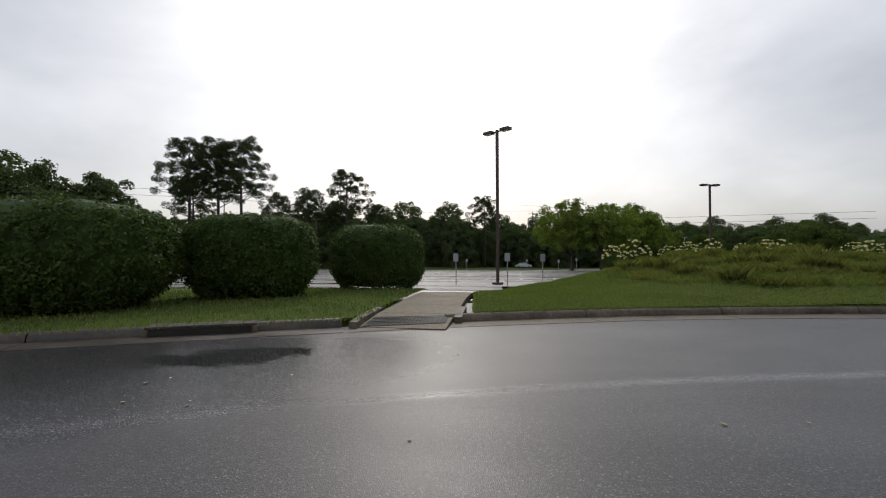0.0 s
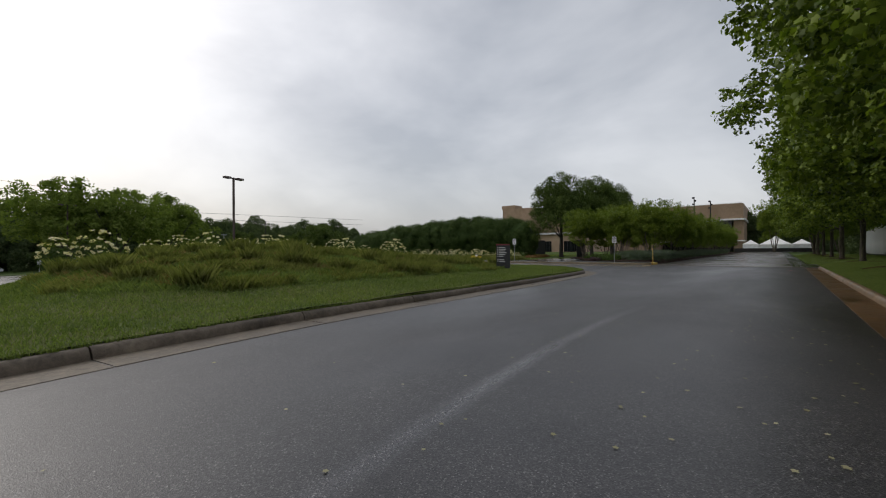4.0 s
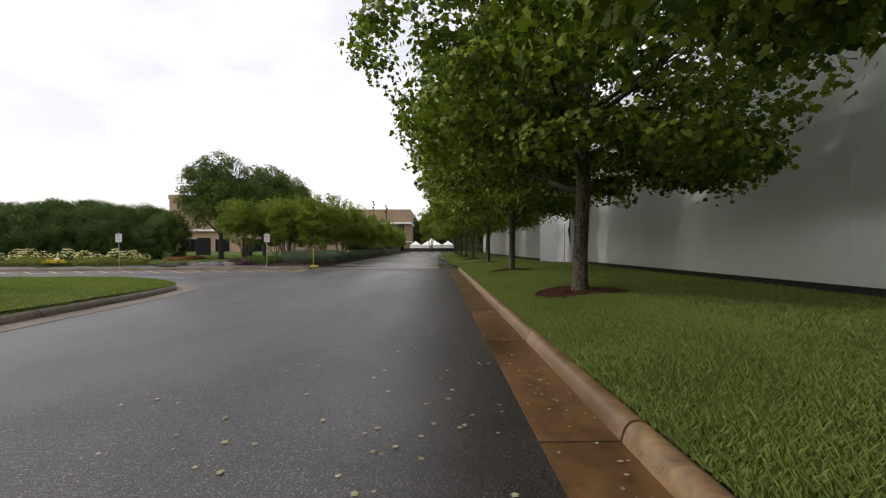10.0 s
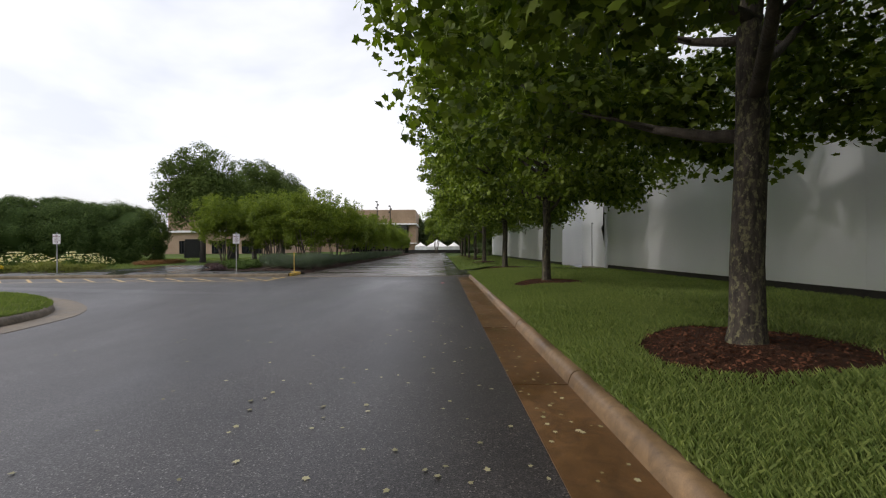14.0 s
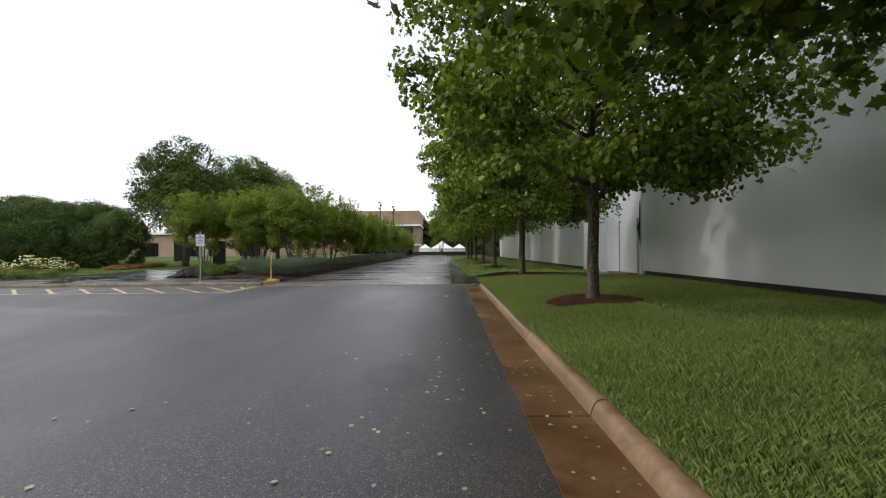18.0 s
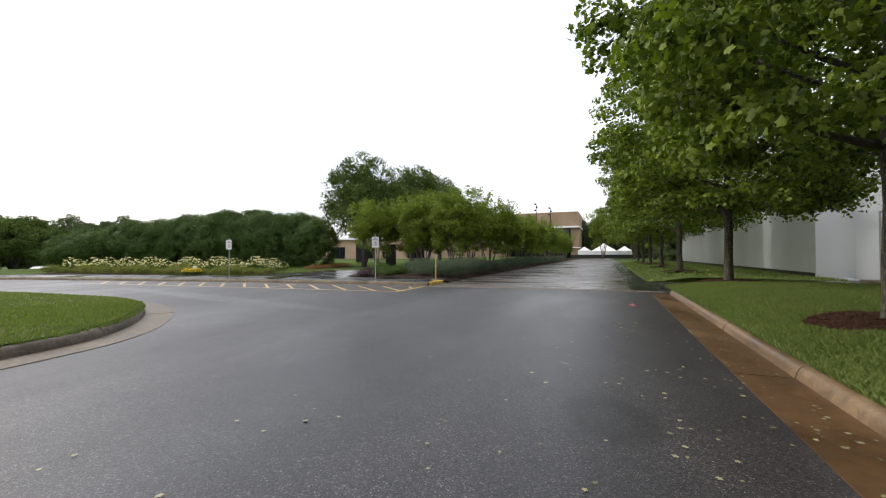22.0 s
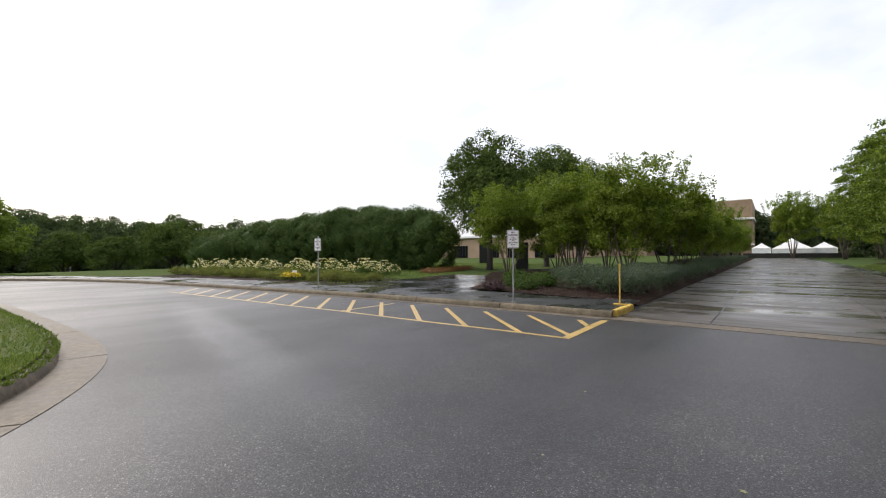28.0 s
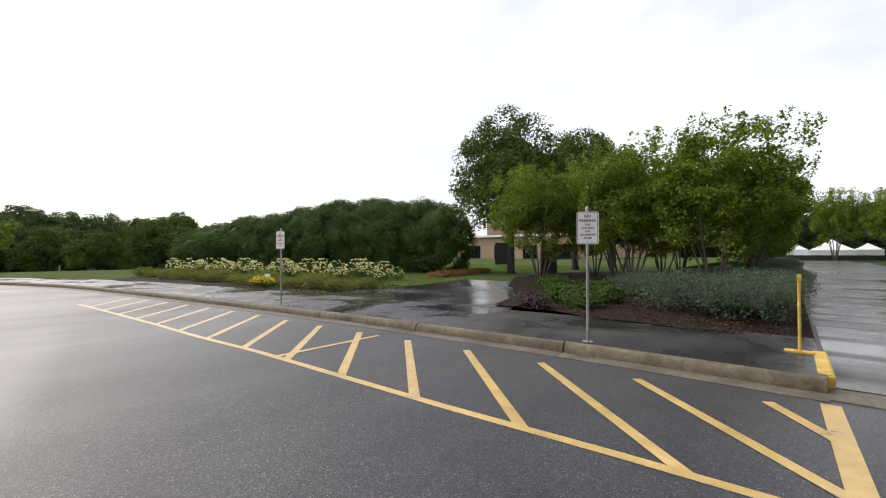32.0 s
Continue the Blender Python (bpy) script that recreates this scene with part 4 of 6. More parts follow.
BX, BY = BX[ok], BY[ok]
V, T = leaf_cloud(rb, np.stack([BX, BY, np.array([bed_z(a, c) + 0.012 for a, c in zip(BX, BY)])], 1), 0.05, None, 0.9, 0.1)
tagged(arrays_ob("mulch_layer", V, T, BED_CHIP), "loose dark bark chips on the planting bed", "mulch", kind="stuff")


def dip(y):
    """The lawn drops away beyond the rose border."""
    return -min(2.4, 0.08 * max(0.0, y - 60))


tagged(grid_sheet("lawn", steps(22, 150, 1.6), steps(20, 110, 2), lambda x, y: 0.13 + 0.004 * max(0, x - 45) + dip(y) * ease((100 - x) / 30), SOIL_GRASS, lambda x, y: x > float(np.interp(y, [20, 26.5, 32, 38.5, 45, 60, 110], [43.0, 41.6, 40.6, 39.3, 36.8, 32, 30]))), "bright mown lawn round the hedge", "lawn", kind="structure")
tagged(grid_sheet("lawn", steps(-20, 48, 6), steps(48, 122, 6), lambda x, y: (0.05 + dip(y)) * ease((x - 22) / 14) + (fall(x, y) + 0.05) * (1 - ease((x - 22) / 14)), FIELD, lambda x, y: y > 92 or x > 32), "grass field beyond the bus bay", "lawn", kind="structure")

# ---- metal-clad wall ----
wall = empty("wall_south", (0, 0, 0), "long silver metal-clad gallery wall with faint panel seams", "wall")
wall["kind"] = "structure"
WALL_Y, WALL_H = -5.0, 9.2
part("core", box_bm(46.0, 0.4, WALL_H + 0.1, (18.0, WALL_Y - 0.35, 0.1)), BRICK_PINK, wall)
part("core", box_bm(38.6, 0.4, WALL_H + 0.1, (68.4, WALL_Y - 0.35, 0.1)), BRICK_PINK, wall)
part("recess_back", box_bm(8.1, 0.3, WALL_H, (45.05, WALL_Y - 1.6, 0.1)), CLADDING, wall)
xw = -5.0
while xw < 40.9:
    w = min(4.6, 41.0 - xw)
    part("panel", box_bm(w - 0.003, 0.12, WALL_H - 0.15, (xw + w / 2, WALL_Y - 0.08, 0.50)), CLADDING, wall)
    xw += w
xw = 49.1
while xw < 87:
    part("panel", box_bm(4.2 - 0.003, 0.12, WALL_H - 0.15, (xw + 2.1, WALL_Y - 0.08, 0.36)), CLADDING, wall)
    xw += 4.2
part("plinth", box_bm(46.0, 0.06, 0.30, (18.0, WALL_Y - 0.13, 0.2)), IRON, wall, "black recessed plinth")
part("plinth", box_bm(38.2, 0.06, 0.34, (68.2, WALL_Y - 0.13, 0.1)), IRON, wall, "black recessed plinth")
for x in (41.06, 49.0):
    part("end_fin", box_bm(0.12, 1.7, WALL_H - 0.1, (x, WALL_Y - 0.8, 0.15), 0.005), CLADDING, wall)
fb = bmesh.new()
FLAP = [(0.0, 3.75, 0.10), (0.02, 3.2, 0.12), (0.03, 2.75, 0.14), (0.08, 2.55, 0.30), (0.02, 2.1, 0.16), (-0.02, 1.5, 0.06)]
fl = [[fb.verts.new((41.13 + dx + k * 0.012, WALL_Y + 0.02 + s * w * 0.65, z)) for s in (-0.2, 0.8)] for k in (0, 1) for dx, z, w in FLAP]
for i in range(5):
    fb.faces.new((fl[i][0], fl[i][1], fl[i + 1][1], fl[i + 1][0]))
    fb.faces.new((fl[i + 6][0], fl[i + 7][0], fl[i + 7][1], fl[i + 6][1]))
part("torn_seal", fb, RUBBER, wall, "black torn rubber seal hanging at the recess edge")
door = empty("door_1", (45.6, WALL_Y - 1.42, 0.1), "pale metal service door in the wall recess", "door")
door["kind"] = "structure"
part("leaf", box_bm(2.2, 0.08, 3.0, (0, 0, 0), 0.006), CLADDING, door)
part("frame", box_bm(0.1, 0.12, 3.1, (-1.16, 0.02, 0), 0.006), STEEL, door)
part("frame", box_bm(0.1, 0.12, 3.1, (1.16, 0.02, 0), 0.006), STEEL, door)
part("threshold", box_bm(2.4, 0.7, 0.14, (0, 0.4, -0.06), 0.01), CONCRETE, door)

# ---- brick building at the far end, and its lower wing ----
bld = empty("museum_building", (162, 13, 0), "two-storey tan brick building with a white band and dark glazing", "building")


def bbox(name, x0, x1, y0, y1, z0, z1, material, label="", bevel=0.0):
    return part(name, box_bm(x1 - x0, y1 - y0, z1 - z0, ((x0 + x1) / 2, (y0 + y1) / 2, z0), bevel), material, bld, label)


bbox("upper_wall", -0.6, 30, 0, 36, 10.4, 15.1, BRICK)
bbox("white_band", -1.6, 30, -0.4, 36, 9.9, 10.38, WHITE)
bbox("roof", -0.3, 29.7, 0.3, 35.7, 15.1, 15.35, WHITE)
bbox("glazing", 2.2, 29, 3.2, 36, 6.6, 9.88, GLASS_DARK)
for k in range(9):
    bbox("mullion", 2.08, 2.2, 6 + k * 3.4, 6.12 + k * 3.4, 6.6, 9.88, IRON)
bbox("middle_wall", 0.4, 29, 2.6, 36, 3.6, 6.58, BRICK)
bbox("canopy", -1.2, 6, -0.3, 36, 3.3, 3.58, WHITE)
bbox("pier", 0.2, 29, 0.0, 2.55, 0, 9.88, BRICK)
bbox("entrance_glazing", 3.2, 29, 2.6, 36, 0, 3.28, GLASS_DARK)
wing = empty("museum_wing", (112, 44, 0.4), "low sand-coloured wing with white roof edge and dark doors", "building")
part("wall", box_bm(30, 34, 4.9, (15, 17, 0)), BRICK_PINK, wing)
part("roof_edge", box_bm(32, 36, 0.45, (15, 17, 4.9)), WHITE, wing)
for y, w in ((3.5, 4.5), (11, 3.2), (17.5, 5), (26, 4)):
    part("window", box_bm(0.25, w, 2.9, (-0.05, y, 0.1)), GLASS_DARK, wing)
    for k in range(int(w)):
        part("mullion", box_bm(0.1, 0.08, 2.9, (-0.22, y - w / 2 + 0.5 + k, 0.1)), IRON, wing)
blk = empty("museum_tower", (150, 78, 0), "tan brick stair block above the roof line", "building")
part("wall", box_bm(16, 14, 17.5, (8, 7, 0)), BRICK, blk)
part("penthouse", box_bm(6, 6, 1.6, (4, 12, 17.5)), BRICK, blk)
part("wall", box_bm(24, 40, 13.2, (14, -22, 0)), BRICK, blk)
part("roof_edge", box_bm(24.4, 40.4, 0.4, (14, -22, 13.2)), WHITE, blk)
for y, h in ((41.5, 15.5), (33, 14.2)):
    pl = empty("light_mast", (138, 13 + (y - 33) * 0.45 + 6, 0), "dark slender mast with stacked floodlights", "mast", "masts by the building")
    part("pole", tube_bm([(0, 0, 0), (0, 0, h)], [0.16, 0.12], 8), IRON, pl)
    for z in (0.4, 1.3, 2.2):
        part("floodlight", box_bm(0.5, 0.35, 0.45, (0, 0.3 if z != 1.3 else -0.3, h - z), 0.05), IRON, pl)

# ---- white tents at the plaza's far end ----


def tent(x, y, w, h):
    e = empty("tent", (x, y, 0), "white peaked event tent with closed side walls", "tent", "tents")
    b = bmesh.new()
    c = [b.verts.new((sx * w / 2, sy * w / 2, h)) for sx, sy in ((-1, -1), (1, -1), (1, 1), (-1, 1))]
    m = [b.verts.new((sx * w / 5, sy * w / 5, h + w * 0.18)) for sx, sy in ((-1, -1), (1, -1), (1, 1), (-1, 1))]
    top = b.verts.new((0, 0, h + w * 0.34))
    for i in range(4):
        b.faces.new((c[i], c[(i + 1) % 4], m[(i + 1) % 4], m[i]))
        b.faces.new((m[i], m[(i + 1) % 4], top))
    part("roof", b, WHITE, e)
    part("valance", box_bm(w + 0.06, w + 0.06, 0.3, (0, 0, h - 0.3)), WHITE, e)
    for sx, sy, a, c2 in ((0, -1, w, 0.04), (0, 1, w, 0.04), (-1, 0, 0.04, w), (1, 0, 0.04, w)):
        part("side_wall", box_bm(a, c2, h - 0.32, (sx * w / 2, sy * w / 2, 0)), TENT, e)
    for sx in (-1, 1):
        for sy in (-1, 1):
            part("post", tube_bm([(sx * w / 2, sy * w / 2, 0), (sx * w / 2, sy * w / 2, h)], [0.05, 0.05], 6), WHITE, e)
    return e


tent(160, 11.2, 3.7, 2.4)
tent(160, 5.4, 7.4, 2.2)
tent(160, -0.4, 4.2, 2.3)
fence = empty("barrier_fence", (148, 4, 0), "low dark mesh fence in front of the tents", "fence")
for k in range(8):
    part("panel", box_bm(0.06, 2.1, 1.0, (0, -6 + k * 2.2, 0.1)), IRON, fence)
    part("post", box_bm(0.1, 0.1, 1.2, (0, -7.1 + k * 2.2, 0)), IRON, fence)

# ---- street furniture ----


def text_ob(name, body, size, material, parent, at, rot):
    cu = bpy.data.curves.new(name, "FONT")
    cu.body, cu.size, cu.align_x, cu.align_y, cu.extrude, cu.offset = body, size, "CENTER", "CENTER", 0.0015, size * 0.035
    tmp = bpy.data.objects.new("tmp", cu)
    scene.collection.objects.link(tmp)
    me = bpy.data.meshes.new_from_object(tmp.evaluated_get(bpy.context.evaluated_depsgraph_get()))
    bpy.data.objects.remove(tmp)
    me.materials.append(material)
    ob = new(name, me)
    ob.parent = parent
    ob.matrix_basis = pose(*at, *rot)
    return ob


def rounded_plate(w, h, t, r=0.04):
    b = bmesh.new()
    ring = []
    for cx, cz, a0 in ((w / 2 - r, h / 2 - r, 0), (-w / 2 + r, h / 2 - r, 90), (-w / 2 + r, -h / 2 + r, 180), (w / 2 - r, -h / 2 + r, 270)):
        for k in range(5):
            a = radians(a0 + k * 22.5)
            ring.append((cx + math.cos(a) * r, cz + math.sin(a) * r))
    f = [b.verts.new((x, -t / 2, z)) for x, z in ring]
    k = [b.verts.new((x, t / 2, z)) for x, z in ring]
    b.faces.new(f)
    b.faces.new(k[::-1])
    for i in range(len(ring)):
        b.faces.new((f[i], k[i], k[(i + 1) % len(ring)], f[(i + 1) % len(ring)]))
    return b


def no_parking_sign(x, y, turn):
    e = empty("parking_sign", (x, y, 0.15), "white no-parking bus zone sign on a galvanised post", "sign", "bus bay signs", turn)
    part("post", tube_bm([(0, 0, 0), (0, 0, 2.12)], [0.024, 0.024], 10), STEEL, e)
    part("cap", tube_bm([(0, 0, 2.12), (0, 0, 2.16), (0, 0, 2.18)], [0.028, 0.026, 0.01], 10), STEEL, e)
    part("base_plate", box_bm(0.16, 0.16, 0.02, (0, 0, 0), 0.004), STEEL, e)
    p = part("plate", rounded_plate(0.335, 0.52, 0.006), SIGN_WHITE, e)
    p.matrix_basis = pose(0, -0.032, 1.83)
    rim = part("border", rounded_plate(0.310, 0.495, 0.004, 0.035), SIGN_INK, e)
    rim.matrix_basis = pose(0, -0.0345, 1.83)
    inn = part("face", rounded_plate(0.294, 0.479, 0.004, 0.03), SIGN_WHITE, e)
    inn.matrix_basis = pose(0, -0.0365, 1.83)
    for body, size, z in (("NO", 0.062, 2.015), ("PARKING", 0.062, 1.945), ("BUS", 0.042, 1.88), ("LOADING", 0.042, 1.828), ("AND", 0.038, 1.776), ("UNLOADING", 0.042, 1.722), ("ZONE", 0.042, 1.666)):
        text_ob("lettering", body, size, SIGN_INK, e, (0, -0.0395, z), (90, 0, 0))
    for z in (2.05, 1.61):
        b = part("bolt", tube_bm([(0, -0.045, z), (0, -0.02, z)], [0.009, 0.009], 6), STEEL, e)
    return e


no_parking_sign(39.83, 14.9, -62)
no_parking_sign(39.35, 23.8, -75)

ypost = empty("yellow_post", (41.08, 12.33, 0.15), "yellow painted steel post on a flat foot", "post")
part("shaft", tube_bm([(0, 0, 0.03), (0, 0, 1.1)], [0.021, 0.021], 10), YELLOW, ypost)
part("foot", box_bm(0.16, 0.34, 0.03, (0, 0, 0), 0.006), YELLOW, ypost)
part("cap", box_bm(0.05, 0.05, 0.10, (0, 0, 1.02), 0.006), YELLOW, ypost)
yk = empty("painted_kerb", (0, 0, 0), "yellow painted kerb end at the plaza corner", "kerb")
yk["kind"] = "structure"
part("kerb_stone", box_bm(1.5, 0.17, 0.32, (40.6, 12.12, -0.16), 0.02), YELLOW, yk)

# ---- wayfinding sign on the island ----
ws = empty("wayfinding_sign", (22.6, 14.9, 0.27), "charcoal directory sign with a dark red top band", "sign", turn=-62)
part("panel", box_bm(0.66, 0.09, 1.26, (0, 0, 0), 0.006), CHARCOAL, ws)
part("top_band", box_bm(0.672, 0.1, 0.055, (0, 0, 1.205), 0.004), RED, ws)
for k, w in enumerate((0.30, 0.34, 0.26, 0.36, 0.30, 0.20, 0.0, 0.24, 0.28)):
    if w:
        part("text_bar", box_bm(w, 0.006, 0.034, (-0.20 + w / 2, -0.048, 1.08 - k * 0.085)), WHITE, ws)
        part("arrow_mark", box_bm(0.035, 0.006, 0.035, (-0.26, -0.048, 1.08 - k * 0.085)), WHITE, ws)

# ---- black standing panels on the lawn ----
for x, y, w, h, tn in ((60.1, 25.4, 1.0, 2.3, -58), (75, 38.6, 1.7, 2.7, -55), (76.2, 40.0, 0.8, 2.5, -50)):
    p = empty("standing_panel", (x, y, 0.17), "tall black perforated steel panel standing on the lawn", "sculpture", "standing panels", tn)
    part("sheet", box_bm(w, 0.10, h, (0, 0, 0), 0.008), BLACK_PANEL, p)
    part("edge", box_bm(0.04, 0.13, h, (-w / 2, 0, 0), 0.004), IRON, p)
    part("edge", box_bm(0.04, 0.13, h, (w / 2, 0, 0), 0.004), IRON, p)

# ---- car-park lamps ----


def park_lamp(x, y, h, turn, name="lamp_post", z=None):
    e = empty(name, (x, y, fall(x, y) if z is None else z), "brown steel car-park lamp with two shoebox heads", "lamp post", "car park lamps", turn)
    part("base", box_bm(0.5, 0.5, 0.14, (0, 0, 0), 0.03), BRONZE, e)
    part("pole", box_bm(0.15, 0.15, h - 0.2, (0, 0, 0.12), 0.012), BRONZE, e)
    for s in (-1, 1):
        part("arm", box_bm(0.35, 0.07, 0.07, (s * 0.2, 0, h - 0.22)), BRONZE, e)
        hd = part("head", box_bm(0.62, 0.42, 0.17, (s * 0.62, 0, h - 0.24), 0.02), BRONZE, e)
        part("lens", box_bm(0.46, 0.32, 0.012, (s * 0.62, 0, h - 0.254)), SILVER_PAINT, hd)
    return e


park_lamp(1.78, 25.4, 9.25, -38, z=-0.45)
park_lamp(21.6, 42, 8.4, 15, z=-0.5)
park_lamp(15.5, 78, 9.5, 10)
park_lamp(26.5, 88, 10, 10)
park_lamp(-30, 70, 9.5, 0)
for x, y, h in ((-0.9, 27.5, 2.0), (2.4, 27.2, 2.0), (4.85, 29.6, 2.0), (-3, 68, 2.2), (7, 72, 2.2), (16, 76, 2.2), (12, 70, 2.0)):
    s = empty("bay_sign", (x, y, fall(x, y) - 0.02), "small grey parking sign on a thin steel post", "sign", "car park signs", random.uniform(-12, 12))
    part("post", tube_bm([(0, 0, 0), (0, 0, h)], [0.03, 0.03], 8), STEEL, s)
    p = part("plate", rounded_plate(0.34, 0.52, 0.008), STEEL, s)
    p.matrix_basis = pose(0, -0.04, h - 0.24)


def parked_car(x, y, turn, z):
    e = empty("parked_car", (x, y, z), "pale silver saloon car parked on the far side", "car", "parked cars", turn)
    b = bmesh.new()
    side = [(-2.2, 0.3), (-2.25, 0.62), (-2.1, 0.82), (-1.5, 0.92), (-0.85, 1.38), (0.55, 1.42), (1.2, 0.98), (2.0, 0.86), (2.25, 0.62), (2.2, 0.3)]
    L = [b.verts.new((px, -0.85 if pz < 1 else -0.62, pz)) for px, pz in side]
    R = [b.verts.new((px, 0.85 if pz < 1 else 0.62, pz)) for px, pz in side]
    b.faces.new(L)
    b.faces.new(R[::-1])
    for i in range(len(side)):
        j = (i + 1) % len(side)
        b.faces.new((L[i], R[i], R[j], L[j]))
    part("body", b, SILVER_PAINT, e)
    part("window_band", box_bm(1.7, 1.45, 0.34, (-0.15, 0, 0.98), 0.08), GLASS_DARK, e)
    for px in (-1.4, 1.4):
        for py in (-0.8, 0.8):
            t = part("wheel", tube_bm([(px, py - 0.1, 0.32), (px, py + 0.1, 0.32)], [0.32, 0.32], 14), RUBBER, e)
            part("rim", tube_bm([(px, py - 0.11, 0.32), (px, py + 0.11, 0.32)], [0.19, 0.19], 10), STEEL, t)
    return e


parked_car(9.5, 117, 5, fall(9.5, 117) - 0.02)
parked_car(27.5, 116, 5, fall(27.5, 116) - 0.02)
parked_car(56.0, 80.0, 30, 0.17 + dip(80.0))

# ---- yellow hatching and road lines ----
hatch = empty("road_marking", (0, 0, 0), "worn yellow hatched no-parking bay painted on the asphalt", "road marking")


def stripe(a, b, w, material=YELLOW_LINE, parent=None, z=0.004):
    a, b = Vector((*a, 0)), Vector((*b, 0))
    d = (b - a).normalized()
    n = Vector((-d.y, d.x, 0)) * w / 2
    return mesh_ob("stripe", [(*(a - n).xy, z), (*(b - n).xy, z), (*(b + n).xy, z), (*(a + n).xy, z)], [(0, 1, 2, 3)], material, parent)


OUTER = [(36.72, 12.0), (36.66, 13.5), (36.55, 15.2), (36.48, 17.0), (36.40, 19.0), (36.22, 21.0), (36.1, 23.3), (35.9, 26.2), (35.65, 29.4)]
for a, b in zip(OUTER, OUTER[1:]):
    stripe(a, b, 0.11, parent=hatch)
stripe((36.66, 12.07), (39.15, 12.12), 0.165, parent=hatch, z=0.007)
stripe((38.85, 12.62), (38.0, 12.08), 0.12, parent=hatch, z=0.0055)


def on_line(pts, y):
    for (x0, y0), (x1, y1) in zip(pts, pts[1:]):
        if y0 <= y <= y1:
            return x0 + (x1 - x0) * (y - y0) / (y1 - y0)
    return pts[-1][0]


for k in range(14):
    yo, yi = (12.99 + (k - 1) * 1.28 if k else 12.12), 13.9 + k * 1.27
    xo = on_line(OUTER, yo) if k else 37.0
    xi = on_line([(38.78, 12), (38.8, 14), (38.6, 17), (38.4, 20), (38.2, 23), (37.9, 26), (37.4, 29), (36.8, 33)], yi)
    stripe((xo, yo), (xi, yi), 0.12, parent=hatch, z=0.0055)
stripe((36.47, 18.42), (38.5, 18.45), 0.10, parent=hatch, z=0.0065)
lot_lines = empty("road_marking", (0, 0, 0), "white parking bay lines on the car park", "road marking")
for r in range(5):
    for k in range(16):
        x, y = -34 + k * 2.9 + r * 0.6, 36 + r * 11
        z = fall(x, y) - 0.01
        mesh_ob("stripe", [(x, y, z), (x + 0.1, y, z), (x + 0.6, y + 4.6, fall(x, y + 4.6) - 0.005), (x + 0.5, y + 4.6, fall(x, y + 4.6) - 0.005)], [(0, 1, 2, 3)], LINE_WHITE, lot_lines)
paint = tagged(mesh_ob("survey_mark", [(35.0, 4.0, 0.004), (35.25, 4.1, 0.004), (35.5, 4.02, 0.004), (35.5, 4.12, 0.004), (35.2, 4.22, 0.004), (35.02, 4.1, 0.004)], [(0, 1, 2, 3, 4, 5)], PINK_PAINT), "faded pink survey paint mark on the asphalt", "paint mark")


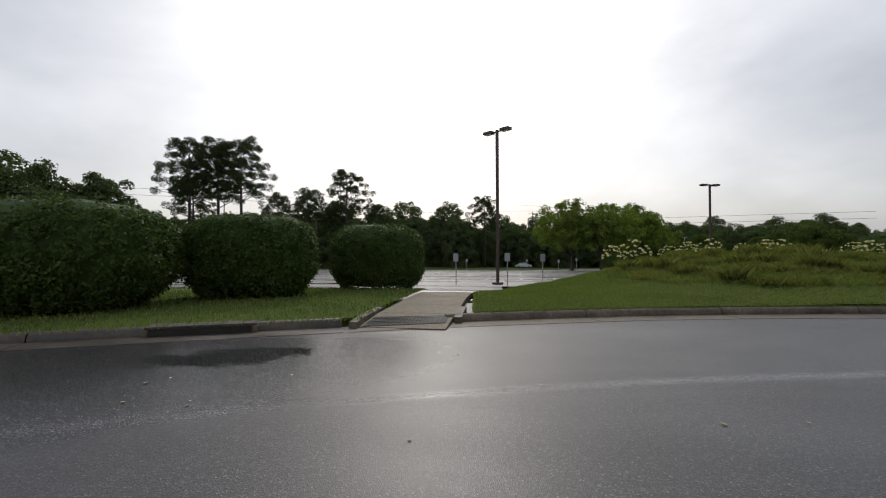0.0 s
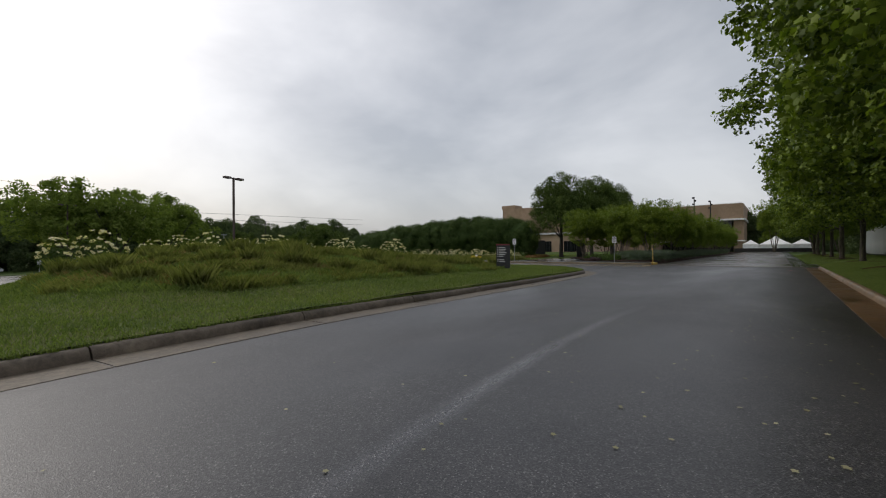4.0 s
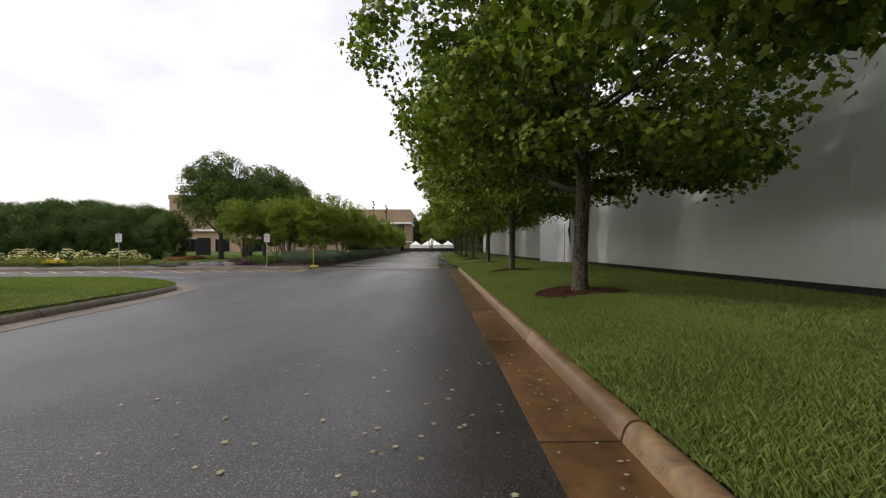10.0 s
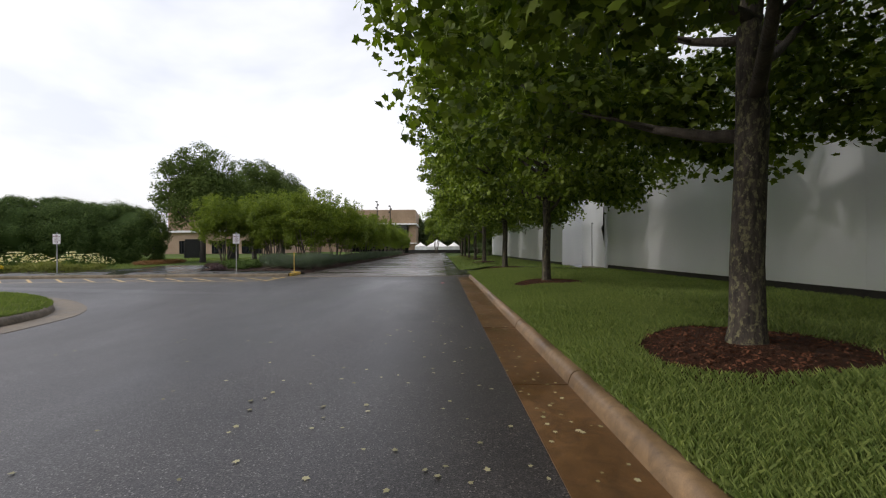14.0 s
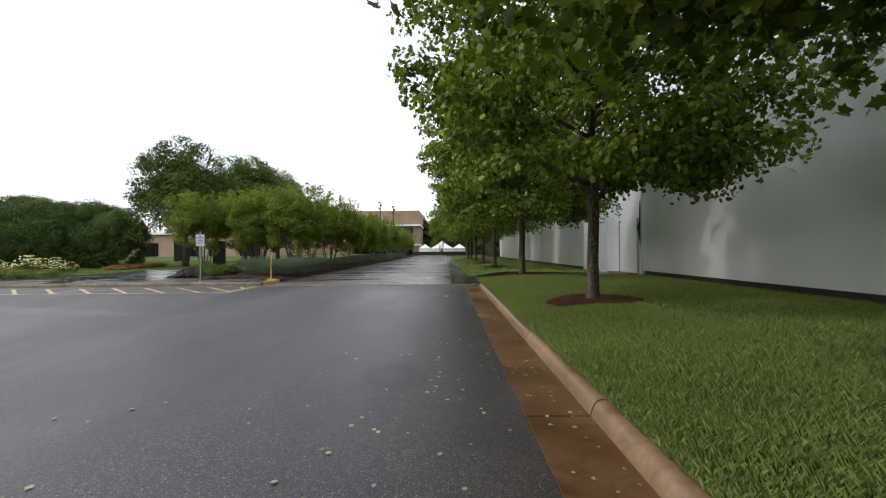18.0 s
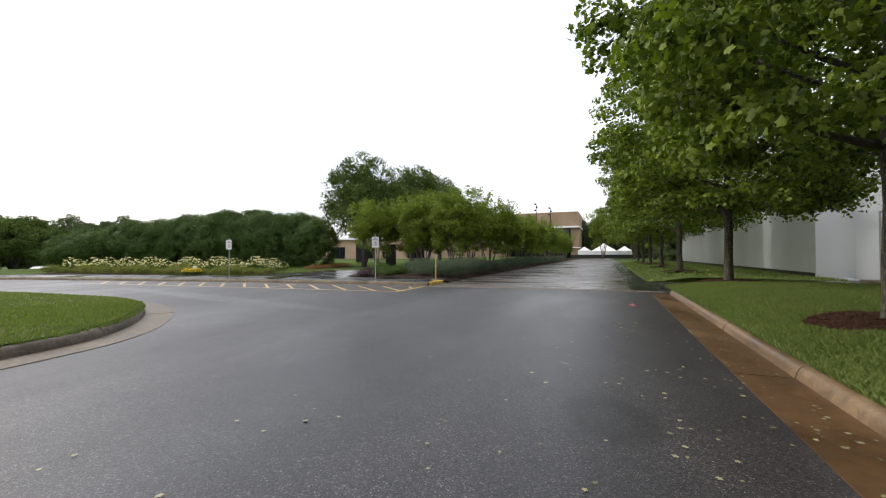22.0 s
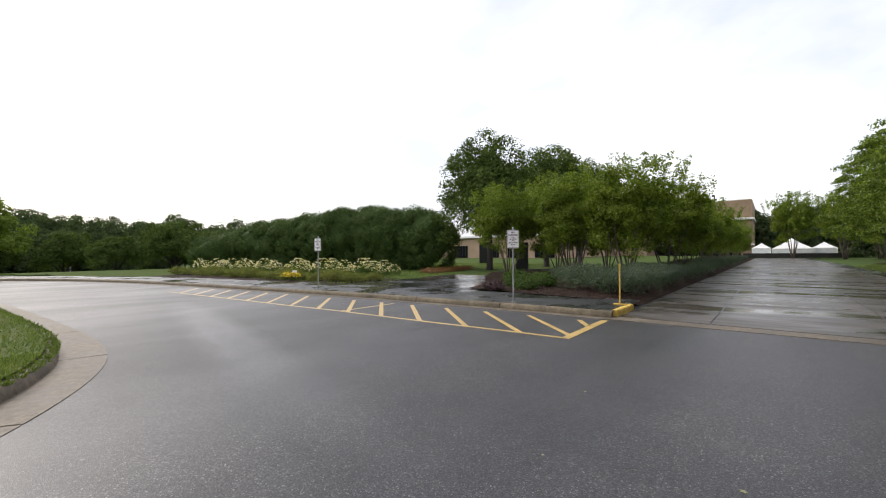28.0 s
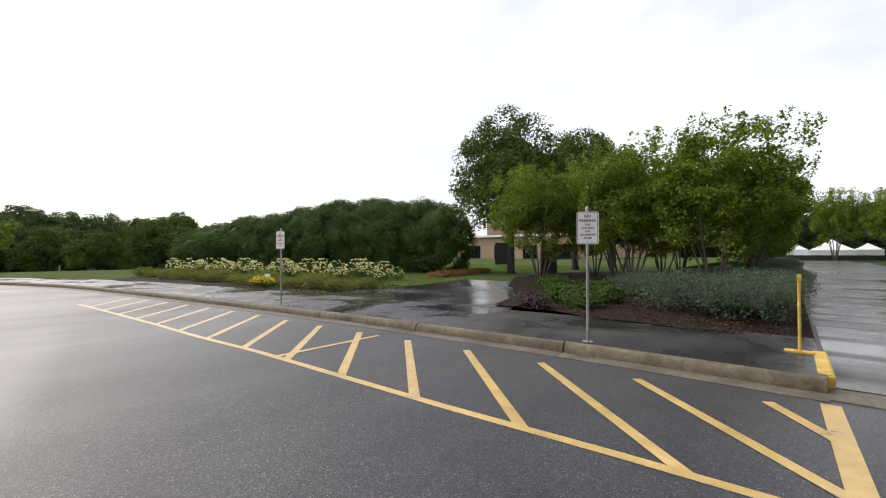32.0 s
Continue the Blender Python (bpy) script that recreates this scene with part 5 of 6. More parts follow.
# ---- maples along the wall ----
def maple(seed, h=11.8, r=4.3, near=True):
    rng = np.random.default_rng(seed)
    e = empty("maple_tree", (0, 0, 0), "green maple with a grey lichened trunk in a mulch ring", "tree", "maples along the wall")
    pts = [(0, 0, -0.1), (0.0, 0.0, 0.06), (0.0, 0.0, 0.22), (0.02, 0.01, 0.9), (0.03, -0.02, 1.8), (0.02, 0.0, 2.5), (0.06, 0.04, 3.4), (0.02, -0.03, 4.6), (0.05, 0.0, 6.6), (0.02, 0.02, 9.2)]
    part("trunk", tube_bm(pts, [0.205, 0.180, 0.157, 0.146, 0.140, 0.142, 0.105, 0.082, 0.05, 0.02], 16), BARK_LICHEN, e, smooth=True)
    # limbs leave the trunk low and arch upwards, each with side branches
    for k in range(15 if near else 7):
        a = k * 2.4 + rng.uniform(-0.3, 0.3)
        f = k / 14
        z0 = 2.25 + 0.55 * (k % 5) * 0.35 + f * 3.0
        L = r * rng.uniform(0.62, 0.86) * (1 - 0.35 * f)
        H = L * rng.uniform(0.45, 0.75) * (1 + 0.8 * f)
        wob = rng.normal(size=2) * 0.10
        P = [Vector((math.cos(a + wob[0] * t) * L * t, math.sin(a + wob[1] * t) * L * t, z0 + H * (0.75 * t ** 1.5 + 0.25 * t))) for t in (0, 0.12, 0.3, 0.5, 0.75, 1.0)]
        r0 = 0.068 - 0.03 * f
        b = tube_bm(P, [r0 * 1.25, r0, r0 * 0.8, r0 * 0.6, r0 * 0.4, 0.010], 8)
        if near:
            for j, t in ((2, 0.9), (3, -0.8), (3, 0.6), (4, -0.6), (4, 0.7)):
                q = P[j]
                d = Vector((math.cos(a + t), math.sin(a + t), rng.uniform(0.2, 0.7)))
                tube_bm([q, q + d * L * 0.14 + Vector((0, 0, 0.02)), q + d * L * 0.30], [r0 * 0.42, r0 * 0.26, 0.006], 6, True, b)
        part("limb", b, BARK, e, smooth=True)
    # tiers of leafy boughs: a tall full crown, hollow under the fork, hanging lower at the rim
    n = 740 if near else 400
    t = rng.beta(0.92, 1.15, n)
    prof = np.interp(t, [0, 0.07, 0.2, 0.42, 0.62, 0.8, 0.92, 1.0], [0.62, 0.78, 0.93, 1.0, 0.94, 0.70, 0.42, 0.12])
    a = rng.uniform(0, 6.283, n)
    wall_side = np.clip(-np.sin(a), 0, 1)
    lobe = 1 + 0.07 * np.sin(3 * a + seed) + 0.07 * np.sin(5 * a + 9 * t + seed) + 0.06 * np.sin(13 * t + 2 * a)
    inner = np.interp(t, [0, 0.2, 0.4, 1], [0.30, 0.06, 0.0, 0.0])
    q = np.sqrt(rng.uniform(0, 1, n) * (1 - inner) + inner) * prof * lobe * r
    z = 2.75 + t * (h - 3.05) - (0.42 + 0.50 * wall_side) * (q / r) ** 2 * (1 - t) + 0.7 * np.clip(1 - q / (0.40 * r), 0, 1) * (1 - t) ** 2
    C = np.stack([np.cos(a) * q, np.sin(a) * q, z], 1)
    R = rng.uniform(0.42, 0.86, n) * (1 - 0.25 * t)
    D = np.stack([np.cos(a) * 0.55, np.sin(a) * 0.55, np.full(n, 0.9)], 1)
    if near:
        lump_crown("crown", rng, C, R, D, 92, 0.122, MAPLE, e, LOBED, 0.6, -0.6, 0.6, 0.25, 0.05)
    else:
        lump_crown("crown", rng, C, R * 1.1, D, 120, 0.17, MAPLE, e, None, 0.6, -0.45, 0.6, 0.25, 0.1)
    return e


maples = [maple(12, 11.8, 4.45), maple(13, 11.6, 4.25, False)]
MAPLE_AT = [(14.2, 1.2), (22.7, 0.98), (31.0, 0.92), (40.35, 0.72), (50.5, 0.75), (59.5, 0.7), (68.5, 0.7), (77, 0.7), (85, 0.7)]
for i, (x, y) in enumerate(MAPLE_AT):
    m = pose(x, y, lawn_z(x, y), 2.2 if i < 2 else 0) @ pose(0, 0, 0, 0, 0, 32 * math.sin(i * 2.1)) @ Matrix.Diagonal((*{0: (0.95, 0.95, 0.97), 1: (1.05, 1.05, 0.98), 2: (0.86, 0.86, 0.97), 3: (1.0, 0.97, 0.98)}.get(i, (1, 1, 1)), 1))
    if i in (1, 4):
        maples[i // 4].matrix_basis = m
    else:
        c = copy_thing(maples[i > 4], m)
        for k in c.children:
            if k.name.startswith("trunk"):
                k.matrix_basis = Matrix.Diagonal((1.08, 1.08, 1, 1)) if i == 0 else Matrix.Diagonal((0.92, 0.92, 1, 1))
    rng = np.random.default_rng(100 + i)
    ring = empty("mulch_ring", (x, y, lawn_z(x, y) + 0.012), "round ring of red-brown bark mulch", "mulch", "mulch rings under the maples")
    rad = 1.16 if i < 4 else 0.95
    V, F = [], []
    for k in range(36):
        a = 2 * math.pi * k / 36
        q = rad * (1 + 0.06 * math.sin(3 * a + i) + 0.03 * math.sin(7 * a))
        V.append((math.cos(a) * q, math.sin(a) * q, -0.05 + (lawn_z(x, y + math.sin(a) * q) - lawn_z(x, y)) + 0.045))
    V.append((0, 0, 0.06))
    F = [(k, (k + 1) % 36, 36) for k in range(36)]
    mesh_ob("soil", V, F, MULCH, ring)
    n = 2200 if i < 4 else 200
    a, q = rng.uniform(0, 6.283, n), np.sqrt(rng.uniform(0, 1, n)) * rad
    C = np.stack([np.cos(a) * q, np.sin(a) * q, 0.055 - 0.05 * (q / rad) + np.array([lawn_z(x, y + v) - lawn_z(x, y) for v in np.sin(a) * q])], 1)
    V, T = leaf_cloud(rng, C, 0.042, OVAL, 0.6, 0.1)
    ch = arrays_ob("mulch_layer", V, T, MULCH_CHIP, ring)
    ch["kind"] = "stuff"


# ---- grass ----
def blades(name, rng, X, Y, Z, height, material, label, width=0.011, lean=0.5, parent=None):
    n = len(X)
    h = height * rng.uniform(0.55, 1.25, n)
    a = rng.uniform(0, 6.283, n)
    b = rng.uniform(0, 6.283, n)
    dx, dy = np.cos(a) * width * 0.5, np.sin(a) * width * 0.5
    lx, ly = np.cos(b) * h * lean * rng.uniform(0.2, 1, n), np.sin(b) * h * lean * rng.uniform(0.2, 1, n)
    V = np.zeros((n, 4, 3))
    V[:, 0] = np.stack([X - dx, Y - dy, Z - 0.01], 1)
    V[:, 1] = np.stack([X + dx, Y + dy, Z - 0.01], 1)
    V[:, 2] = np.stack([X + lx * 0.4, Y + ly * 0.4, Z + h * 0.62], 1) + np.stack([dx, dy, dx * 0], 1) * 0.8
    V[:, 3] = np.stack([X + lx, Y + ly, Z + h], 1)
    base = np.arange(n)[:, None] * 4
    T = (np.array([[0, 1, 2], [0, 2, 3]])[None] + base[:, :, None]).reshape(-1, 3)
    ob = arrays_ob(name, V.reshape(-1, 3), T, material, parent)
    return tagged(ob, label, "grass", kind="stuff")


def scatter(rng, x0, x1, y0, y1, n, height, keep, whole=False):
    X, Y = rng.uniform(x0, x1, n), rng.uniform(y0, y1, n)
    if whole:
        k = keep(X, Y)
        return X[k], Y[k], np.array([height(a, b) for a, b in zip(X[k], Y[k])])
    k = np.array([keep(a, b) for a, b in zip(X, Y)])
    X, Y = X[k], Y[k]
    return X, Y, np.array([height(a, b) for a, b in zip(X, Y)])


rng = np.random.default_rng(5)


def off_mulch(x, y):
    return all((x - a) ** 2 + (y - b) ** 2 > 1.02 for a, b in MAPLE_AT[:5])


X, Y, Z = scatter(rng, 7.5, 40.5, 0.2, 2.64, 350000, lawn_z, lambda x, y: y < south_edge(x) - 0.01 and off_mulch(x, y))
blades("lawn_grass", rng, X, Y, Z, 0.068 * (1 + 0.5 * np.array([noise.noise((a * 1.1, c * 1.1, 9)) for a, c in zip(X, Y)])), GRASS, "short mown lawn grass beside the kerb", 0.0036, 0.9)
X, Y, Z = scatter(rng, 9, 40.5, 2.64, 2.73, 9000, lambda x, y: 0.16, lambda x, y: y < south_edge(x) + 0.005)
blades("lawn_grass", rng, X, Y, Z, 0.06, GRASS, "grass fringe hanging over the kerb", 0.011, 1.1)
X, Y, Z = scatter(rng, 9, 40.5, -5.0, 0.2, 120000, lawn_z, off_mulch)
blades("lawn_grass", rng, X, Y, Z, 0.07, GRASS, "mown lawn grass towards the wall", 0.008, 0.9)
X, Y, Z = scatter(rng, 45.3, 87, -5.0, 2.85, 14000, lambda x, y: lawn_z(x, y) - 0.135, lambda x, y: True)
blades("lawn_grass", rng, X, Y, Z, 0.10, GRASS, "mown lawn grass beyond the path", 0.035, 0.8)

edge_pts = island_outline()
edge_xy = np.array([(p.x, p.y) for p in edge_pts])


def inside(x, y):
    """Whether points lie on the island (numbers or arrays)."""
    x, y = np.asarray(x), np.asarray(y)
    c = np.zeros(x.shape, bool)
    for (xi, yi), (xj, yj) in zip(edge_xy, np.roll(edge_xy, 1, axis=0)):
        if yi != yj:
            c ^= ((yi > y) != (yj > y)) & (x < (xj - xi) * (y - yi) / (yj - yi) + xi)
    return c


X, Y, Z = scatter(rng, 0.6, 31.5, 8.7, 17.2, 190000, island_z, inside, True)
blades("island_grass", rng, X, Y, Z, 0.055, GRASS, "mown grass along the island edge", 0.012, 1.0)
X, Y, Z = scatter(rng, 22, 31.5, 14, 36, 70000, island_z, inside, True)
blades("island_grass", rng, X, Y, Z, 0.05, GRASS, "mown grass at the island tip", 0.016, 1.0)
X, Y, Z = scatter(rng, 0.8, 14, 17.2, 28, 60000, island_z, inside, True)
blades("island_grass", rng, X, Y, Z, 0.10, GRASS, "rough grass beside the car park", 0.022, 0.9)


def patch(x, y):
    return noise.noise((x * 0.55, y * 0.75, 2)) + 0.5 * noise.noise((x * 1.6, y * 1.6, 4))


def on_mound(x, y):
    return island_z(x, y) > 0.36 + 0.08 * noise.noise((x * 0.9, y * 0.9, 1))


X, Y, Z = scatter(rng, 2, 26, 14.2, 25, 120000, island_z, lambda x, y: on_mound(x, y) and patch(x, y) > -0.08)
blades("meadow_grass", rng, X, Y, Z, 0.15 + 0.16 * np.array([max(0, patch(a, c)) for a, c in zip(X, Y)]), GRASS_L, "long pale meadow grass on the mound", 0.012, 1.0)
X, Y, Z = scatter(rng, 2, 26, 14.2, 25, 120000, island_z, lambda x, y: on_mound(x, y) and patch(x, y) < 0.04)
blades("meadow_grass", rng, X, Y, Z, 0.14, GRASS, "greener patches of rough grass on the mound", 0.013, 1.0)
X, Y, Z = scatter(rng, 4, 25, 14.8, 24, 60000, island_z, lambda x, y: island_z(x, y) > 0.42 and noise.noise((x * 0.8, y * 0.8, 7)) > 0.12)
blades("meadow_grass", rng, X, Y, Z, 0.16, STRAW, "patches of dry straw-coloured grass on the mound", 0.010, 1.0)
P = resample(ROAD_N, 0.3)
fr = [(p + n * 0.712, n) for p, n in zip(P, normals(P, 1)) if p.x > 1.6 and p.y < 36]
FX = np.repeat([p.x for p, n in fr], 110) + rng.uniform(-0.16, 0.16, len(fr) * 110)
FY = np.repeat([p.y for p, n in fr], 110) + rng.uniform(-0.02, 0.06, len(fr) * 110)
blades("island_grass", rng, FX, FY, np.full(len(FX), 0.150), 0.05, GRASS, "grass fringe along the back of the kerb", 0.012, 1.1)
X, Y, Z = scatter(rng, -14, -0.9, 3.5, 16.5, 26000, verge_z, lambda x, y: y > 8.9 + 0.42 * x if x < -0.8 else False)
blades("verge_grass", rng, X, Y, Z, 0.07, GRASS, "mown grass round the clipped shrubs", 0.022, 0.8)
X, Y, Z = scatter(rng, 41.5, 75, 24, 50, 30000, lambda x, y: 0.15 + 0.004 * max(0, x - 45), lambda x, y: y > 25 + (x - 42) * 0.12 and not (53 < x < 60 and y < 27.5 + (x - 53) * 0.5))
blades("lawn_grass", rng, X, Y, Z, 0.06, GRASS, "bright lawn round the hedge", 0.04, 0.8)


# ---- meadow tufts and weeds on the mound ----
def tuft(seed, h, n, material, spread):
    r = np.random.default_rng(seed)
    a, q = r.uniform(0, 6.283, n), np.sqrt(r.uniform(0, 1, n)) * 0.20 * spread * 2.2
    ob = blades("grass_tuft", r, np.cos(a) * q, np.sin(a) * q, np.zeros(n), h, material, "soft clump of fine pale meadow grass", 0.008, 0.75)
    return tagged(ob, "", "grass", "meadow tufts")


tufts = [tuft(1, 0.40, 220, GRASS_L, 0.9), tuft(2, 0.36, 260, GRASS_L, 0.9), tuft(3, 0.5, 300, GRASS_L, 0.8)]
spots = []
while len(spots) < 140:
    x, y = rng.uniform(5, 24), rng.uniform(14.5, 23.5)
    if inside(x, y) and island_z(x, y) > 0.36:
        spots.append((x, y))
for i, (x, y) in enumerate(spots):
    m = pose(x, y, island_z(x, y) - 0.01, 0, 0, (i * 67) % 360)
    if i < 3:
        tufts[i].matrix_basis = m
    else:
        copy_thing(tufts[i % 3], m @ Matrix.Scale(0.45 + 0.65 * ((i * 37) % 10) / 10, 4))


# ---- clipped shrubs by the footway ----
def clipped(name, x, y, z, rx, ry, h, seed, label, group, material=SHRUB, n=1500, per=22, size=0.085, power=3.6, turn=0.0, lump=(0.10, 0.24), fuzz=0.55):
    r = np.random.default_rng(seed)
    e = empty(name, (x, y, z), label, "shrub", group, turn)
    d = r.normal(size=(n, 3))
    d /= np.linalg.norm(d, axis=1)[:, None]
    # a rounded box: billows over a superellipsoid shell
    q = (np.abs(d[:, 0]) ** power + np.abs(d[:, 1]) ** power + np.abs(d[:, 2]) ** power) ** (-1 / power)
    C = np.stack([d[:, 0] * q * rx, d[:, 1] * q * ry, d[:, 2] * q * h / 2 + h / 2], 1) * np.array([1, 1, 1 - lump[1] / h])
    D = np.stack([d[:, 0] * q / rx, d[:, 1] * q / ry, d[:, 2] * q * 2 / h + 0.12], 1)

    def swell(p):
        big, fine = (0.05, 0.03) if h < 3 else (0.06, 0.04)
        return 1 + big * noise.noise(p * 0.9 + Vector((seed, 0, 0))) + fine * noise.noise(p * 2.3)

    C[:, :2] *= np.array([swell(Vector(c.tolist())) for c in C])[:, None]
    keep = C[:, 2] > 0.12
    C, D = C[keep], D[keep]
    low = np.clip(C[:, 2] / (h * 0.35), 0, 1)
    C[:, :2] *= ((0.86 + 0.14 * low) - lump[1] * 0.5 / rx)[:, None]
    lump_crown("foliage", r, C, r.uniform(*lump, len(C)), D, per, size, material, e, None, 1.0, 0.0, fuzz, 0.2)
    # a dense inner body keeps daylight from showing through
    b = bmesh.new()
    bmesh.ops.create_icosphere(b, subdivisions=4, radius=1.0)
    for v in b.verts:
        w = v.co.normalized()
        q = (abs(w.x) ** power + abs(w.y) ** power + abs(w.z) ** power) ** (-1 / power) * (1 - lump[1] * 0.80 / min(rx, ry))
        p = Vector((w.x * q * rx, w.y * q * ry, w.z * q * h / 2 + h / 2))
        k = swell(p)
        v.co = Vector((p.x * k, p.y * k, max(0.06, p.z * k)))
    part("inner_growth", b, material, e)
    for k in range(5):
        a = k * 1.3
        part("stem", tube_bm([(math.cos(a) * 0.15, math.sin(a) * 0.15, -0.05), (math.cos(a) * 0.4, math.sin(a) * 0.4, 0.35)], [0.03, 0.02], 6), BARK_DARK, e)
    return e


clipped("clipped_shrub", -8.75, 9.15, 0.12, 2.75, 1.9, 2.6, 21, "large rounded clipped evergreen shrub beside the kerb", "clipped shrubs", n=2600, turn=25)
clipped("clipped_shrub", -5.6, 12.6, 0.10, 1.8, 1.5, 2.55, 22, "rounded clipped evergreen shrub on the verge", "clipped shrubs", n=1700, turn=25)
clipped("clipped_shrub", -2.84, 16.3, -0.02, 1.75, 1.5, 2.6, 23, "rounded clipped evergreen shrub at the footway", "clipped shrubs", n=1500, turn=15)


# ---- the great hedge ----
def hedge_piece(x, y, z, rx, ry, h, seed, turn):
    return clipped("hedge_section", x, y, z, rx, ry, h, seed, "tall billowing evergreen hedge of dark glossy leaves", "great hedge", HEDGE, 96, 300, 0.15, 2.5, turn, (0.5, 1.0), 0.32)


HEDGE_TOP = ((0.0, 5.5), (0.10, 5.85), (0.2, 6.1), (0.3, 6.05), (0.4, 5.75), (0.55, 5.3), (0.7, 4.75), (0.8, 4.3), (0.9, 3.4))
for i in range(13):
    t = 0.015 + 0.845 * i / 12
    x, y = 57.0 - 9.2 * t + 0.35 * math.sin(i * 2.6), 32.6 + 27.5 * t
    top = float(np.interp(t, [a for a, b in HEDGE_TOP], [b for a, b in HEDGE_TOP]))
    hedge_piece(x, y, 0.15, 3.0 + 0.25 * math.sin(i * 1.7), 2.6, top + 0.2 + 0.15 * math.sin(i * 2.3), 40 + i, 18)



# ---- roses, border planting ----
def flower_bush(seed, r0, h, leaf, flower, n_leaf, n_flower, name, label, category, group, size=0.07, fsize=0.085):
    r = np.random.default_rng(seed)
    e = empty(name, (0, 0, 0), label, category, group)
    C = crown_centres(r, n_leaf, r0, h * 0.55, h * 0.48, 0.35, 5, -0.8)
    add_crown("leaves", r, C, 8, 0.09, size, leaf, e, OVAL, 0.5)
    if n_flower:
        C = crown_centres(r, n_flower, r0 * 1.04, h * 0.58, h * 0.52, 0.86, 5, 0.12)
        add_crown("bloom", r, C, 7, 0.03, fsize, flower, e, OVAL, 0.4)["kind"] = "stuff"
    return e


rose = flower_bush(61, 0.75, 1.05, ROSE_LEAF, ROSE, 200, 40, "rose_bush", "rose bush with cream blooms", "rose bush", "roses", 0.07, 0.115)
rose_spots = [(8.0, 24.2), (9.3, 24.6), (10.8, 24.0)] + [(11.5 + k * 1.15, 23.6 + 0.5 * math.sin(k * 1.9) - 0.1 * k) for k in range(11)]
rose_spots += [(46.6 - k * 0.19 + 0.3 * math.sin(k), 27.7 + k * 0.92) for k in range(21)] + [(48.3 - k * 0.24 + 0.3 * math.sin(k * 1.7), 28.4 + k * 1.1) for k in range(17)]
for i, (x, y) in enumerate(rose_spots):
    z = island_z(x, y) if x < 30 else 0.15
    if x < 30:
        z = max(z, 0.55 if i < 3 else 0.7) + (0.18 if i > 2 else 0.0)
    m = pose(x, y, z - 0.05, 0, 0, i * 53) @ Matrix.Scale((1.0 + 0.25 * math.sin(i * 2.1)) * (0.72 if 2 < i < 14 else 1.0 if i < 3 else 0.78), 4)
    c = copy_thing(rose, m) if i else rose
    c.matrix_basis = m
border_bed = band("ground", [p for p in EB if 24.6 < p.y < 42], 9.0, 0.142, BED_MULCH, "dark mulch bed under the roses")
for v in border_bed.data.vertices:
    v.co.x += 2.72 if v.index % 2 == 0 else -1.5
border_bed["category"] = "planting bed"
catmint = flower_bush(71, 0.85, 0.72, LAVENDER, LAVENDER_FLOWER, 240, 0, "catmint", "low mound of silvery catmint with mauve flowers", "plant", "catmint", 0.06, 0.045)
rc = np.random.default_rng(72)
for leafy, tone, count, lo in (("spray", LAVENDER, 520, 0.30), ("flower_spike", LAVENDER_FLOWER, 240, 0.52)):
    a, q = rc.uniform(0, 6.283, count), np.sqrt(rc.uniform(0.02, 1, count)) * 0.74
    zz = 0.42 * np.sqrt(np.clip(1 - (q / 0.92) ** 2, 0, 1))
    hh = 0.30 + 0.10 * rc.uniform(-1, 1, count)
    C, W = [], []
    for j in range(9):
        f = lo + (1.0 - lo) * j / 8
        C.append(np.stack([np.cos(a) * (q + 0.22 * f * q), np.sin(a) * (q + 0.22 * f * q), zz + hh * f * 1.05], 1))
        W.append(np.stack([np.cos(a + j * 2.2), np.sin(a + j * 2.2), np.full(count, 0.35)], 1))
    V, T = leaf_cloud(rc, np.concatenate(C) + rc.normal(size=(count * 9, 3)) * 0.012, 0.042 if leafy == "spray" else 0.022, None, 0.4, 0.18, 0.0, np.concatenate(W))
    arrays_ob(leafy, V, T, tone, catmint)["kind"] = "stuff"
cat_spots = [(44.0, 13.3), (44.6, 14.6), (45.6, 13.7), (46.6, 15.0), (45.3, 13.0), (47.6, 13.2), (47.4, 16.2), (48.8, 12.9), (49.6, 15.8)]
cat_spots += [(50.4 + k * 1.95 + 0.35 * math.sin(k * 5.1), 13.0 + 0.45 * math.sin(k * 2.3)) for k in range(27)] + [(52 + k * 3.1, 14.6 + 0.4 * math.sin(k * 1.3)) for k in range(14)]
for i, (x, y) in enumerate(cat_spots):
    m = pose(x, y, 0.17, 0, 0, i * 71) @ Matrix.Scale(1.12 + 0.15 * math.sin(i * 1.7) if i < 7 else 0.88 + 0.30 * math.sin(i * 2.9), 4)
    c = copy_thing(catmint, m) if i else catmint
    c.matrix_basis = m
low = flower_bush(81, 0.55, 0.5, ROSE_LEAF, ROSE, 150, 0, "low_shrub", "low dark green shrub in the mulch", "shrub", "low shrubs", 0.085)
for i, (x, y) in enumerate([(43.6, 16.4), (44.4, 17.2), (45.3, 17.9), (46.5, 18.2), (44.9, 16.3), (48, 19.3), (50, 20.8), (51.5, 21.5), (46, 17), (60, 13.3), (66, 13.2), (71, 13.4)]):
    m = pose(x, y, 0.17, 0, 0, i * 71) @ Matrix.Scale(1.0 + 0.3 * math.sin(i * 1.7), 4)
    c = copy_thing(low, m) if i else low
    c.matrix_basis = m
purple = flower_bush(83, 0.3, 0.35, HEUCHERA, ROSE, 70, 0, "purple_plant", "small purple-leaved plant at the bed corner", "plant", "purple plants", 0.08)
for i, (x, y) in enumerate([(43.0, 17.7), (43.5, 18.0), (42.8, 17.3)]):
    c = copy_thing(purple, pose(x, y, 0.17, 0, 0, i * 80)) if i else purple
    c.matrix_basis = pose(x, y, 0.17, 0, 0, i * 80)
